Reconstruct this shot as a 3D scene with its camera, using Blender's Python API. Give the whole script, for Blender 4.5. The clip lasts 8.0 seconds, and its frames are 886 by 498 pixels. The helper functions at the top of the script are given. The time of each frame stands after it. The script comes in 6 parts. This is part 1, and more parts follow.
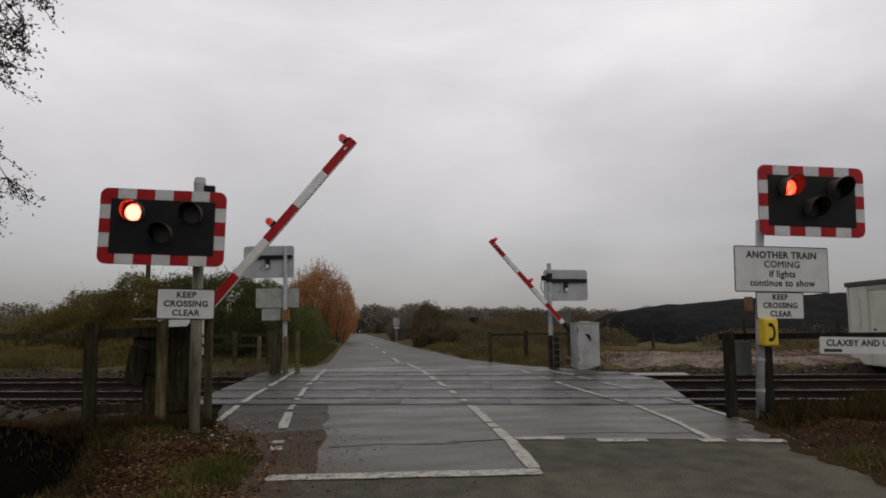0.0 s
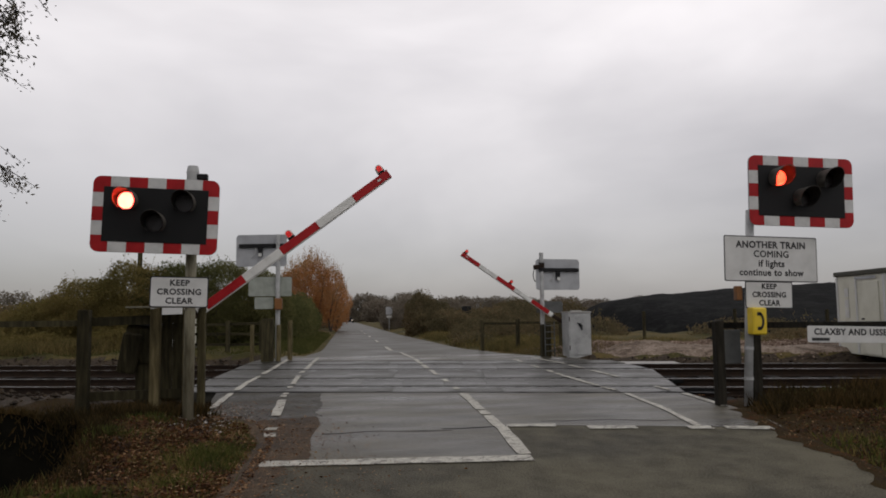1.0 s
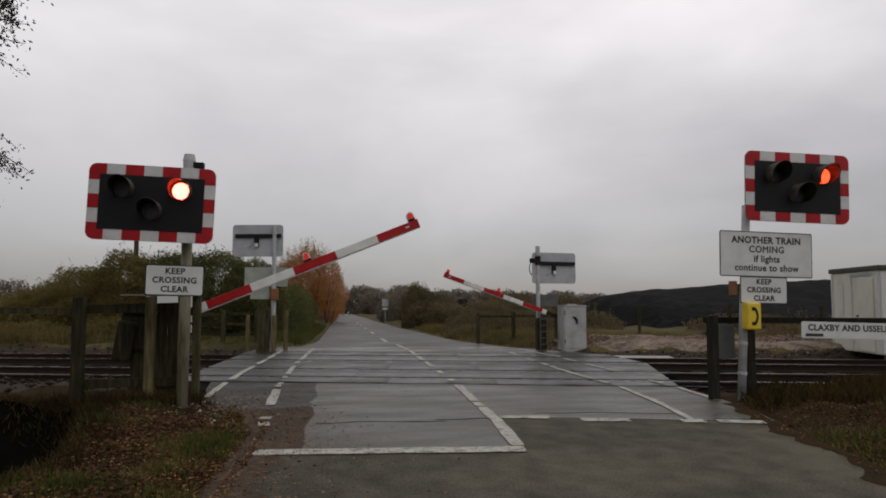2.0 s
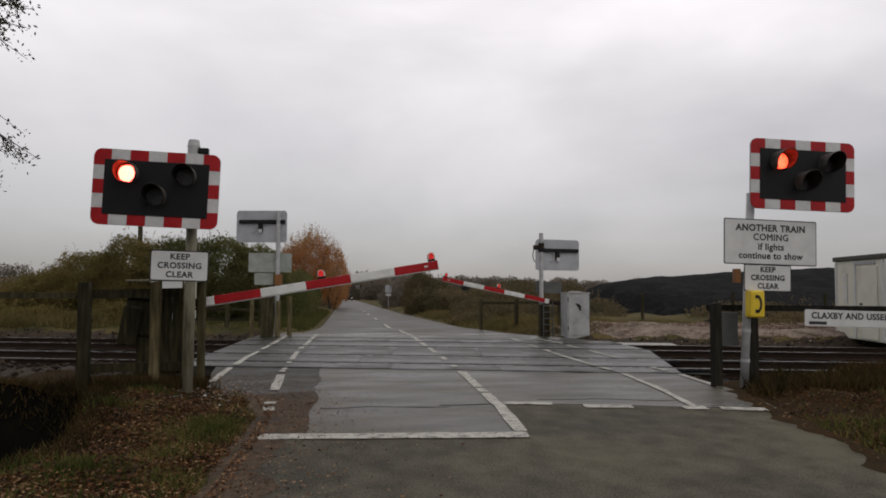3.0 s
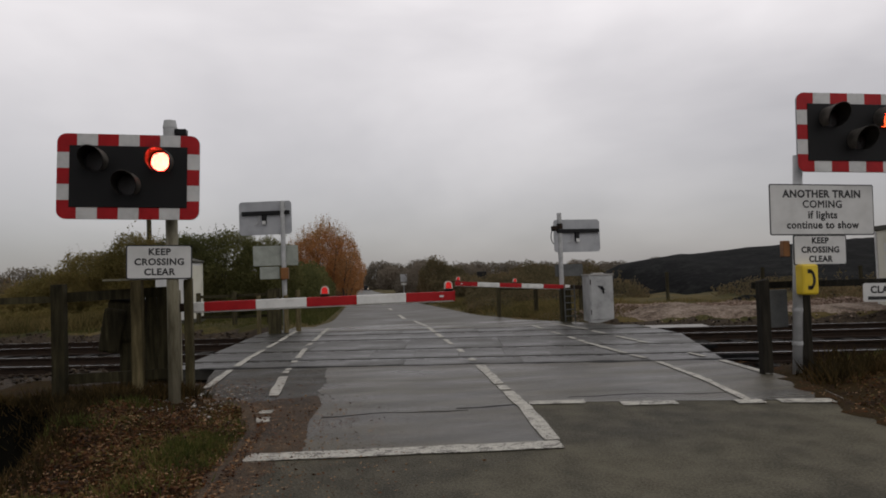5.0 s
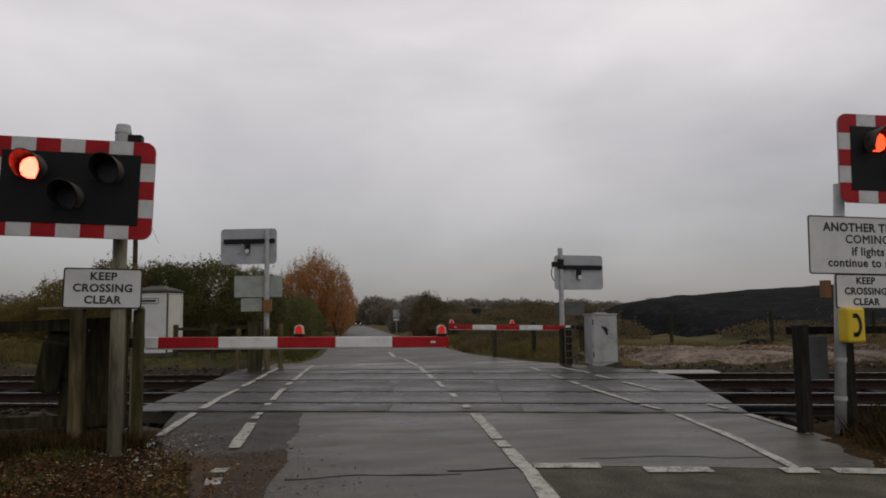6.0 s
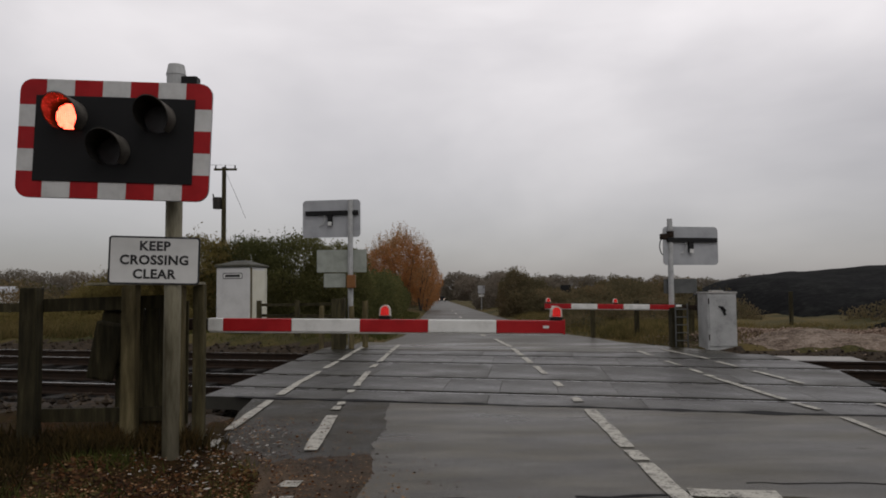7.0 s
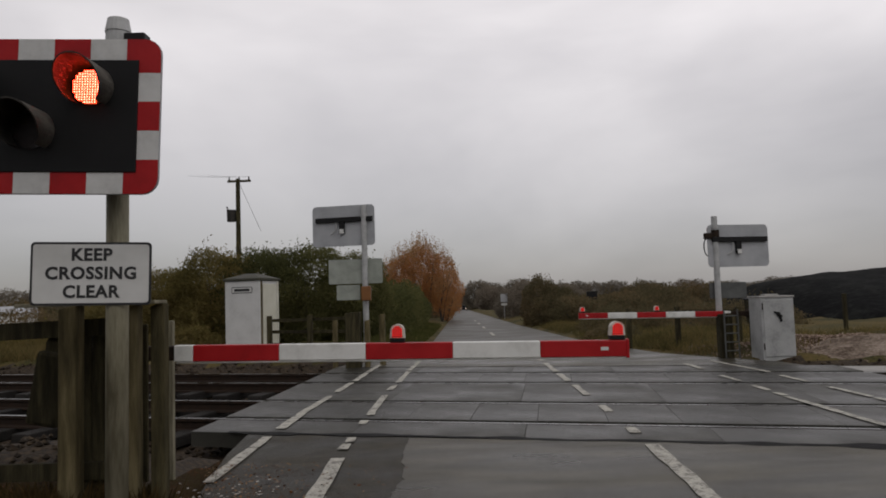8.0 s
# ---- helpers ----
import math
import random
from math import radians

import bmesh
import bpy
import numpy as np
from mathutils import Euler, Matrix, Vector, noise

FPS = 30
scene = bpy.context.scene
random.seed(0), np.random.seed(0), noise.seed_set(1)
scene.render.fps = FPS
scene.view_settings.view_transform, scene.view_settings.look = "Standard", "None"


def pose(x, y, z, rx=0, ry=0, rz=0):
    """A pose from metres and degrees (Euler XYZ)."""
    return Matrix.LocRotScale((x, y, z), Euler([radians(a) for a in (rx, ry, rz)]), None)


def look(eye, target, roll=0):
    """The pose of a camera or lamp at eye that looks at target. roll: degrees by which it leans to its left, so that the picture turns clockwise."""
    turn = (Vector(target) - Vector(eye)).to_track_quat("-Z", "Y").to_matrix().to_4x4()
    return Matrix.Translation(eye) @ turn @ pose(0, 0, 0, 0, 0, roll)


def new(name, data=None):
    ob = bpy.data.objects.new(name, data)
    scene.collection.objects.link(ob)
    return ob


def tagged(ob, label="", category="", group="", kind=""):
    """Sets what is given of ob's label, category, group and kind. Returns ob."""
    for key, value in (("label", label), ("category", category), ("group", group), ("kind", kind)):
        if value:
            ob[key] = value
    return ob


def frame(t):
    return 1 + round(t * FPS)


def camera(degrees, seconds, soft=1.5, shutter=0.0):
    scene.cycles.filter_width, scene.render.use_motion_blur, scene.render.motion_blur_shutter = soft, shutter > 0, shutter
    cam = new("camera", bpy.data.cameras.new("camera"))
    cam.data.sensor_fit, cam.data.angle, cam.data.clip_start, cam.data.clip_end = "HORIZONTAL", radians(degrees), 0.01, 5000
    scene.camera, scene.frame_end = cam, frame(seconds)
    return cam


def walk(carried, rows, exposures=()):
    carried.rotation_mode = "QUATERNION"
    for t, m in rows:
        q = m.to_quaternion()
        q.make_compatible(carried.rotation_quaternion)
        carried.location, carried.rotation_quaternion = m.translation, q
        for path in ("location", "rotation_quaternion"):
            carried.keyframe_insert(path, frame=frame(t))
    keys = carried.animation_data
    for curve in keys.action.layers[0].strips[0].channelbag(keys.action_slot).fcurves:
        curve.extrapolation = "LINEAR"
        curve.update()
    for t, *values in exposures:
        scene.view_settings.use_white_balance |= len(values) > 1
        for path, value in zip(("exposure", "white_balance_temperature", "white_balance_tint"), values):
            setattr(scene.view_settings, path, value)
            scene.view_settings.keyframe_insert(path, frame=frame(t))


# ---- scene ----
cam = camera(63.1, 8.0, soft=1.8)
PATH = [
    (0, (-1.629, -6.287, 1.329), (-1.385, -4.312, 1.524), -0.8),
    (0.5, (-1.634, -6.326, 1.315), (-1.382, -4.351, 1.506), -0.8),
    (1, (-1.633, -6.335, 1.321), (-1.369, -4.359, 1.486), -0.7),
    (1.5, (-1.626, -6.325, 1.312), (-1.343, -4.351, 1.468), -0.5),
    (1.7, (-1.622, -6.345, 1.306), (-1.358, -4.369, 1.463), -0.1),
    (2.8, (-1.625, -6.303, 1.301), (-1.315, -4.33, 1.403), 0.2),
    (3, (-1.634, -6.347, 1.304), (-1.37, -4.367, 1.412), 0.2),
    (3.2, (-1.622, -6.325, 1.300), (-1.377, -4.342, 1.400), -0.1),
    (3.5, (-1.621, -6.322, 1.298), (-1.411, -4.335, 1.389), 0.3),
    (4, (-1.603, -6.214, 1.271), (-1.431, -4.222, 1.304), 0.1),
    (4.2, (-1.603, -6.044, 1.267), (-1.433, -4.051, 1.315), 0.1),
    (4.5, (-1.561, -5.86, 1.278), (-1.341, -3.874, 1.367), -1.1),
    (4.7, (-1.517, -5.698, 1.292), (-1.312, -3.709, 1.345), -2.2),
    (5.8, (-1.36, -4.509, 1.325), (-1.08, -2.536, 1.497), -0.8),
    (6, (-1.333, -4.314, 1.304), (-1.094, -2.336, 1.477), -0.8),
    (6.2, (-1.351, -3.987, 1.300), (-1.124, -2.006, 1.451), -1.7),
    (6.5, (-1.369, -3.594, 1.302), (-1.296, -1.597, 1.402), 1.0),
    (6.8, (-1.432, -3.215, 1.299), (-1.420, -1.223, 1.476), -0.3),
    (7, (-1.447, -2.955, 1.326), (-1.437, -0.958, 1.435), -0.5),
    (7.2, (-1.462, -2.697, 1.294), (-1.475, -0.703, 1.451), -0.8),
    (7.5, (-1.441, -2.336, 1.356), (-1.507, -0.341, 1.472), -0.3),
    (7.8, (-1.507, -1.842, 1.310), (-1.610, 0.147, 1.489), -0.2),
    (8, (-1.484, -1.605, 1.351), (-1.529, 0.39, 1.487), -1.8),
]
walk(cam, [(t, look(eye, target, roll)) for t, eye, target, roll in PATH], [(0, 0.02), (0.5, -0.06), (1.0, 0.16), (1.5, -0.02), (2.8, 0.28), (3.5, 0.08), (4.0, 0.14), (4.5, 0.16), (6.0, -0.11), (6.2, -0.10), (6.5, 0.31), (7.0, 0.08), (7.5, 0.25), (7.8, -0.01), (8.0, 0.03)])


# ---- light ----
def world_sky():
    w = bpy.data.worlds.new("overcast_sky")
    scene.world = w
    w.use_nodes = True
    nt = w.node_tree
    nt.nodes.clear()
    out = nt.nodes.new("ShaderNodeOutputWorld")
    add = nt.nodes.new("ShaderNodeAddShader")
    sky = nt.nodes.new("ShaderNodeTexSky")
    sky.sky_type, sky.sun_disc = "NISHITA", False
    sky.sun_elevation, sky.sun_rotation = radians(49), radians(152)
    b1 = nt.nodes.new("ShaderNodeBackground")
    b1.inputs["Strength"].default_value = 0.012
    nt.links.new(sky.outputs[0], b1.inputs["Color"])
    # cloud layer: broad soft banks, flattened towards the horizon
    tc = nt.nodes.new("ShaderNodeTexCoord")
    mp = nt.nodes.new("ShaderNodeMapping")
    mp.inputs["Scale"].default_value = (1.3, 1.3, 3.0)
    mp.inputs["Location"].default_value = (0.35, 0.1, 0.25)
    nt.links.new(tc.outputs["Generated"], mp.inputs["Vector"])
    n1 = nt.nodes.new("ShaderNodeTexNoise")
    n1.inputs["Scale"].default_value, n1.inputs["Detail"].default_value, n1.inputs["Roughness"].default_value = 1.25, 5, 0.5
    n1.inputs["Distortion"].default_value = 0.25
    nt.links.new(mp.outputs[0], n1.inputs["Vector"])
    rp = nt.nodes.new("ShaderNodeValToRGB")
    rp.color_ramp.elements[0].position, rp.color_ramp.elements[0].color = 0.30, (0.475, 0.451, 0.459, 1)
    rp.color_ramp.elements[1].position, rp.color_ramp.elements[1].color = 0.68, (0.785, 0.744, 0.745, 1)
    nt.links.new(n1.outputs["Fac"], rp.inputs["Fac"])
    # darker down at the horizon
    sep = nt.nodes.new("ShaderNodeSeparateXYZ")
    nt.links.new(tc.outputs["Generated"], sep.inputs[0])
    mr = nt.nodes.new("ShaderNodeMapRange")
    mr.inputs["From Min"].default_value, mr.inputs["From Max"].default_value = -0.02, 0.33
    mr.inputs["To Min"].default_value, mr.inputs["To Max"].default_value = 0.38, 1.10
    nt.links.new(sep.outputs["Z"], mr.inputs["Value"])
    # the unseen sky overhead is dimmed, added to lower light on the ground
    thick = nt.nodes.new("ShaderNodeMapRange")
    thick.inputs["From Min"].default_value, thick.inputs["From Max"].default_value = 0.40, 1.0
    thick.inputs["To Min"].default_value, thick.inputs["To Max"].default_value = 1.0, 0.62
    nt.links.new(sep.outputs["Z"], thick.inputs["Value"])
    mul = nt.nodes.new("ShaderNodeMath")
    mul.operation = "MULTIPLY"
    nt.links.new(mr.outputs[0], mul.inputs[0])
    nt.links.new(thick.outputs[0], mul.inputs[1])
    # and brightest ahead on the right, though the sun lamp stands behind
    dot = nt.nodes.new("ShaderNodeVectorMath")
    dot.operation = "DOT_PRODUCT"
    dot.inputs[1].default_value = Vector((34, 56, 50)).normalized()
    nt.links.new(tc.outputs["Generated"], dot.inputs[0])
    bright_side = nt.nodes.new("ShaderNodeMapRange")
    bright_side.inputs["From Min"].default_value, bright_side.inputs["From Max"].default_value = 0.35, 0.92
    bright_side.inputs["To Min"].default_value, bright_side.inputs["To Max"].default_value = 0.74, 1.08
    nt.links.new(dot.outputs["Value"], bright_side.inputs["Value"])
    mul2 = nt.nodes.new("ShaderNodeMath")
    mul2.operation = "MULTIPLY"
    nt.links.new(mul.outputs[0], mul2.inputs[0])
    nt.links.new(bright_side.outputs[0], mul2.inputs[1])
    b2 = nt.nodes.new("ShaderNodeBackground")
    nt.links.new(rp.outputs["Color"], b2.inputs["Color"])
    nt.links.new(mul2.outputs[0], b2.inputs["Strength"])
    nt.links.new(b1.outputs[0], add.inputs[0])
    nt.links.new(b2.outputs[0], add.inputs[1])
    nt.links.new(add.outputs[0], out.inputs["Surface"])
    sun = new("sun", bpy.data.lights.new("sun", "SUN"))
    sun.data.energy, sun.data.angle, sun.data.color = 0.5, radians(40), (1.0, 0.96, 0.91)
    sun.matrix_world = look((24, -46, 60), (0, 0, 0))


world_sky()


# ---- materials ----
def material(name, colors, scale=6.0, rough=0.7, rough_var=0.1, bump=0.1, bump_scale=40.0, metal=0.0, spec=0.5, fine=0.25, detail=5, stretch=(1, 1, 1), island=0.0, random_ob=0.0, coat=0.0, leaf=0.0, mid=None):
    """Object-space noise mixes the colours at two scales; fine relief by bump."""
    m = bpy.data.materials.new(name)
    m.use_nodes = True
    nt = m.node_tree
    b = nt.nodes["Principled BSDF"]
    tc = nt.nodes.new("ShaderNodeTexCoord")
    mp = nt.nodes.new("ShaderNodeMapping")
    mp.inputs["Scale"].default_value = stretch
    nt.links.new(tc.outputs["Object"], mp.inputs[0])
    n = nt.nodes.new("ShaderNodeTexNoise")
    n.inputs["Scale"].default_value, n.inputs["Detail"].default_value = scale, detail
    nt.links.new(mp.outputs[0], n.inputs["Vector"])
    n2 = nt.nodes.new("ShaderNodeTexNoise")
    n2.inputs["Scale"].default_value, n2.inputs["Detail"].default_value = bump_scale, 4
    nt.links.new(mp.outputs[0], n2.inputs["Vector"])
    mix = nt.nodes.new("ShaderNodeMath")
    mix.operation = "MULTIPLY_ADD"
    mix.inputs[1].default_value = fine
    nt.links.new(n2.outputs["Fac"], mix.inputs[0])
    sub = nt.nodes.new("ShaderNodeMath")
    sub.operation = "SUBTRACT"
    sub.inputs[1].default_value = fine * 0.5
    nt.links.new(n.outputs["Fac"], sub.inputs[0])
    nt.links.new(sub.outputs[0], mix.inputs[2])
    value = mix.outputs[0]
    if mid:
        n3 = nt.nodes.new("ShaderNodeTexNoise")
        n3.inputs["Scale"].default_value, n3.inputs["Detail"].default_value = mid[0], 3
        nt.links.new(mp.outputs[0], n3.inputs["Vector"])
        s3 = nt.nodes.new("ShaderNodeMath")
        s3.operation = "SUBTRACT"
        s3.inputs[1].default_value = 0.5
        nt.links.new(n3.outputs["Fac"], s3.inputs[0])
        a3 = nt.nodes.new("ShaderNodeMath")
        a3.operation = "MULTIPLY_ADD"
        a3.inputs[1].default_value = mid[1]
        nt.links.new(s3.outputs[0], a3.inputs[0])
        nt.links.new(value, a3.inputs[2])
        value = a3.outputs[0]
    for amount, kind, sock in ((island, "ShaderNodeNewGeometry", "Random Per Island"), (random_ob, "ShaderNodeObjectInfo", "Random")):
        if amount:
            g = nt.nodes.new(kind)
            a = nt.nodes.new("ShaderNodeMath")
            a.operation = "SUBTRACT"
            a.inputs[1].default_value = 0.5
            nt.links.new(g.outputs[sock], a.inputs[0])
            c = nt.nodes.new("ShaderNodeMath")
            c.operation = "MULTIPLY_ADD"
            c.inputs[1].default_value = amount
            nt.links.new(a.outputs[0], c.inputs[0])
            nt.links.new(value, c.inputs[2])
            value = c.outputs[0]
    r = nt.nodes.new("ShaderNodeValToRGB")
    els = r.color_ramp.elements
    k = len(colors)
    while len(els) < k:
        els.new(0.5)
    for i, c in enumerate(colors):
        els[i].position = 0.5 if k == 1 else 0.28 + 0.44 * i / (k - 1)
        els[i].color = (*c, 1)
    nt.links.new(value, r.inputs["Fac"])
    nt.links.new(r.outputs["Color"], b.inputs["Base Color"])
    rr = nt.nodes.new("ShaderNodeMapRange")
    rr.inputs["From Min"].default_value, rr.inputs["From Max"].default_value = 0.3, 0.7
    rr.inputs["To Min"].default_value, rr.inputs["To Max"].default_value = max(rough - rough_var, 0.02), min(rough + rough_var, 1)
    nt.links.new(n.outputs["Fac"], rr.inputs["Value"])
    nt.links.new(rr.outputs[0], b.inputs["Roughness"])
    b.inputs["Metallic"].default_value = metal
    b.inputs["Specular IOR Level"].default_value = spec
    b.inputs["Coat Weight"].default_value = coat
    if leaf:
        # thin leaves let light through
        tr = nt.nodes.new("ShaderNodeBsdfTranslucent")
        nt.links.new(r.outputs["Color"], tr.inputs["Color"])
        ms = nt.nodes.new("ShaderNodeMixShader")
        ms.inputs["Fac"].default_value = leaf
        nt.links.new(b.outputs[0], ms.inputs[1])
        nt.links.new(tr.outputs[0], ms.inputs[2])
        nt.links.new(ms.outputs[0], nt.nodes["Material Output"].inputs["Surface"])
    if bump:
        bp = nt.nodes.new("ShaderNodeBump")
        bp.inputs["Strength"].default_value, bp.inputs["Distance"].default_value = bump, 0.02
        nt.links.new(n2.outputs["Fac"], bp.inputs["Height"])
        nt.links.new(bp.outputs[0], b.inputs["Normal"])
    return m


def glow(name, color, strength, spots=0.0):
    """A lamp's lit lens: a grid of small diodes behind red plastic."""
    m = bpy.data.materials.new(name)
    m.use_nodes = True
    nt = m.node_tree
    b = nt.nodes["Principled BSDF"]
    b.inputs["Base Color"].default_value = (0.4, 0.01, 0.01, 1)
    b.inputs["Roughness"].default_value = 0.25
    b.inputs["Emission Color"].default_value = (*color, 1)
    b.inputs["Emission Strength"].default_value = strength
    if spots:
        tc = nt.nodes.new("ShaderNodeTexCoord")
        v = nt.nodes.new("ShaderNodeTexVoronoi")
        v.inputs["Scale"].default_value = spots
        v.inputs["Randomness"].default_value = 0.0
        nt.links.new(tc.outputs["Object"], v.inputs["Vector"])
        r = nt.nodes.new("ShaderNodeMapRange")
        r.inputs["From Min"].default_value, r.inputs["From Max"].default_value = 0.18, 0.44
        r.inputs["To Min"].default_value, r.inputs["To Max"].default_value = strength * 1.7, strength * 0.04
        nt.links.new(v.outputs["Distance"], r.inputs["Value"])
        nt.links.new(r.outputs[0], b.inputs["Emission Strength"])
    return m


M = {}
M["asphalt_old"] = material("worn_asphalt", [(0.0376, 0.0338, 0.0231), (0.0775, 0.0705, 0.0488), (0.1252, 0.1131, 0.0791)], 0.6, 0.8, 0.12, 0.9, 60, fine=0.9, spec=0.2, stretch=(1, 0.8, 1), mid=(3.5, 0.7))
M["asphalt_new"] = material("smooth_asphalt", [(0.0279, 0.0253, 0.0181), (0.0587, 0.0533, 0.0378), (0.0959, 0.0862, 0.0605)], 0.7, 0.42, 0.2, 0.35, 90, fine=0.5, spec=0.4, stretch=(0.6, 1.8, 1), mid=(1.9, 1.0))
M["asphalt_far"] = material("far_asphalt", [(0.0489, 0.0455, 0.0356), (0.0657, 0.0614, 0.0485), (0.0842, 0.0775, 0.0606)], 0.5, 0.55, 0.12, 0.2, 100, fine=0.35, spec=0.35)
M["brown"] = material("gravelly_edge", [(0.0271, 0.0194, 0.0120), (0.0631, 0.0438, 0.0270), (0.1201, 0.0826, 0.0508)], 1.6, 0.8, 0.12, 0.9, 70, fine=0.9, spec=0.2, mid=(11, 0.5))
M["asphalt_dark"] = material("dirty_asphalt", [(0.0162, 0.0147, 0.0109), (0.0342, 0.0304, 0.0217), (0.0646, 0.0560, 0.0401)], 1.4, 0.6, 0.2, 0.7, 80, fine=0.8, spec=0.3, mid=(7, 0.6))
M["deck"] = material("crossing_panel", [(0.0110, 0.0106, 0.0082), (0.0327, 0.0316, 0.0247), (0.0585, 0.0565, 0.0448)], 0.7, 0.48, 0.28, 0.25, 120, fine=0.3, random_ob=0.08, spec=0.4, mid=(2.2, 0.6))
M["line"] = material("worn_white_paint", [(0.1000, 0.0930, 0.0779), (0.4000, 0.3850, 0.3325), (0.5000, 0.4850, 0.4227)], 9, 0.7, 0.1, 0.3, 60, fine=1.0, mid=(26, 0.6))
M["earth"] = material("leafy_verge", [(0.0092, 0.0056, 0.0021), (0.0312, 0.0155, 0.0046), (0.0332, 0.0244, 0.0055), (0.0277, 0.0141, 0.0046), (0.0691, 0.0297, 0.0085)], 3.2, 0.95, 0.04, 1.0, 38, fine=0.9, spec=0.1)
M["grass"] = material("rough_grass", [(0.0284, 0.0300, 0.0097), (0.0567, 0.0510, 0.0184), (0.1008, 0.0780, 0.0297), (0.1260, 0.0900, 0.0378)], 0.35, 0.95, 0.04, 0.9, 14, fine=0.5, spec=0.1)
M["ballast"] = material("track_ballast", [(0.0145, 0.0106, 0.0066), (0.0326, 0.0233, 0.0148), (0.0797, 0.0583, 0.0370)], 18, 0.85, 0.1, 1.0, 30, fine=0.5, island=0.3, spec=0.2)
M["rail_top"] = material("polished_rail", [(0.0936, 0.0900, 0.0864), (0.1656, 0.1620, 0.1584)], 5, 0.28, 0.08, 0.05, 60, metal=1.0)
M["rust"] = material("rusty_steel", [(0.0157, 0.0102, 0.0073), (0.0352, 0.0221, 0.0144)], 12, 0.85, 0.1, 0.3, 60, spec=0.2)
M["sleeper"] = material("dark_sleeper", [(0.010, 0.009, 0.008), (0.020, 0.018, 0.016), (0.036, 0.033, 0.030)], 6, 0.85, 0.1, 0.5, 40, stretch=(1, 6, 6), random_ob=0.3, spec=0.2)
M["timber"] = material("weathered_timber", [(0.0588, 0.0473, 0.0219), (0.1148, 0.0933, 0.046), (0.1892, 0.156, 0.0822)], 7, 0.9, 0.08, 0.6, 50, stretch=(3, 3, 0.35), random_ob=0.15, mid=(2.0, 0.4), spec=0.2)
M["timber_mid"] = material("damp_timber", [(0.0374, 0.0319, 0.0157), (0.0748, 0.0638, 0.0324), (0.1265, 0.1078, 0.0575)], 7, 0.9, 0.1, 0.6, 50, stretch=(3, 3, 0.35), random_ob=0.2, spec=0.15)
M["timber_dark"] = material("dark_wet_timber", [(0.0185, 0.0159, 0.0086), (0.0396, 0.0343, 0.0182), (0.0791, 0.0687, 0.0363)], 7, 0.9, 0.1, 0.6, 50, stretch=(3, 3, 0.35), random_ob=0.2, spec=0.15)
M["pole"] = material("weathered_pole", [(0.1104, 0.0974, 0.0618), (0.2162, 0.1984, 0.1352), (0.3036, 0.2795, 0.2009)], 5, 0.7, 0.1, 0.25, 40, stretch=(2, 2, 0.3), mid=(14, 0.3), spec=0.3)
M["galv"] = material("galvanised_steel", [(0.30, 0.305, 0.30), (0.40, 0.405, 0.40), (0.48, 0.485, 0.48)], 8, 0.5, 0.1, 0.08, 60)
M["white"] = material("white_sign_face", [(0.52, 0.52, 0.50), (0.60, 0.60, 0.58), (0.65, 0.65, 0.63)], 4, 0.45, 0.06, 0.02, 30, fine=0.1, mid=(1.2, 0.3))
M["white_refl"] = material("white_reflective", [(0.4637, 0.4637, 0.4491), (0.5796, 0.5796, 0.5651), (0.6376, 0.6376, 0.6230)], 5, 0.45, 0.06, 0.03, 60, fine=0.2, mid=(16, 0.3))
M["boom_white"] = material("white_arm_sheeting", [(0.56, 0.56, 0.53), (0.70, 0.70, 0.67), (0.76, 0.76, 0.73)], 5, 0.45, 0.06, 0.03, 60, fine=0.2, mid=(9, 0.45))
M["red"] = material("red_reflective", [(0.2835, 0.0048, 0.0068), (0.3617, 0.0068, 0.0098), (0.4105, 0.0117, 0.0137)], 5, 0.45, 0.06, 0.03, 60, fine=0.15, spec=0.3, mid=(18, 0.3))
M["black"] = material("matt_black_board", [(0.0052, 0.0052, 0.0056), (0.0078, 0.0078, 0.0082), (0.0113, 0.0113, 0.0117)], 5, 0.6, 0.1, 0.04, 50, spec=0.25)
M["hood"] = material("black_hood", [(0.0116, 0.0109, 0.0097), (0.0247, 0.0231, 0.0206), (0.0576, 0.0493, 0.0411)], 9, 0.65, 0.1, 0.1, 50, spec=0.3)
M["lens_off"] = material("dark_lens", [(0.0070, 0.0021, 0.0021), (0.0105, 0.0035, 0.0028)], 30, 0.2, 0.05, 0.2, 200)
M["text"] = material("black_lettering", [(0.014, 0.014, 0.015), (0.022, 0.022, 0.023)], 8, 0.5, 0.05, 0.0, 30)
M["sign_back"] = material("grey_sign_back", [(0.29, 0.30, 0.31), (0.36, 0.37, 0.385), (0.41, 0.42, 0.43)], 3, 0.5, 0.08, 0.04, 40)
M["sign_back_green"] = material("algae_sign_back", [(0.20, 0.225, 0.19), (0.29, 0.31, 0.27), (0.35, 0.37, 0.33)], 4, 0.6, 0.08, 0.06, 40)
M["yellow"] = material("yellow_phone_box", [(0.60, 0.42, 0.02), (0.70, 0.50, 0.025), (0.74, 0.55, 0.04)], 6, 0.4, 0.08, 0.04, 50)
M["orange"] = material("orange_box", [(0.143, 0.0585, 0.013), (0.234, 0.091, 0.0195)], 6, 0.5, 0.08, 0.05, 50)
M["cabinet"] = material("grey_steel_cabinet", [(0.24, 0.245, 0.24), (0.36, 0.365, 0.36), (0.43, 0.435, 0.43)], 2.6, 0.55, 0.08, 0.08, 30, fine=0.35)
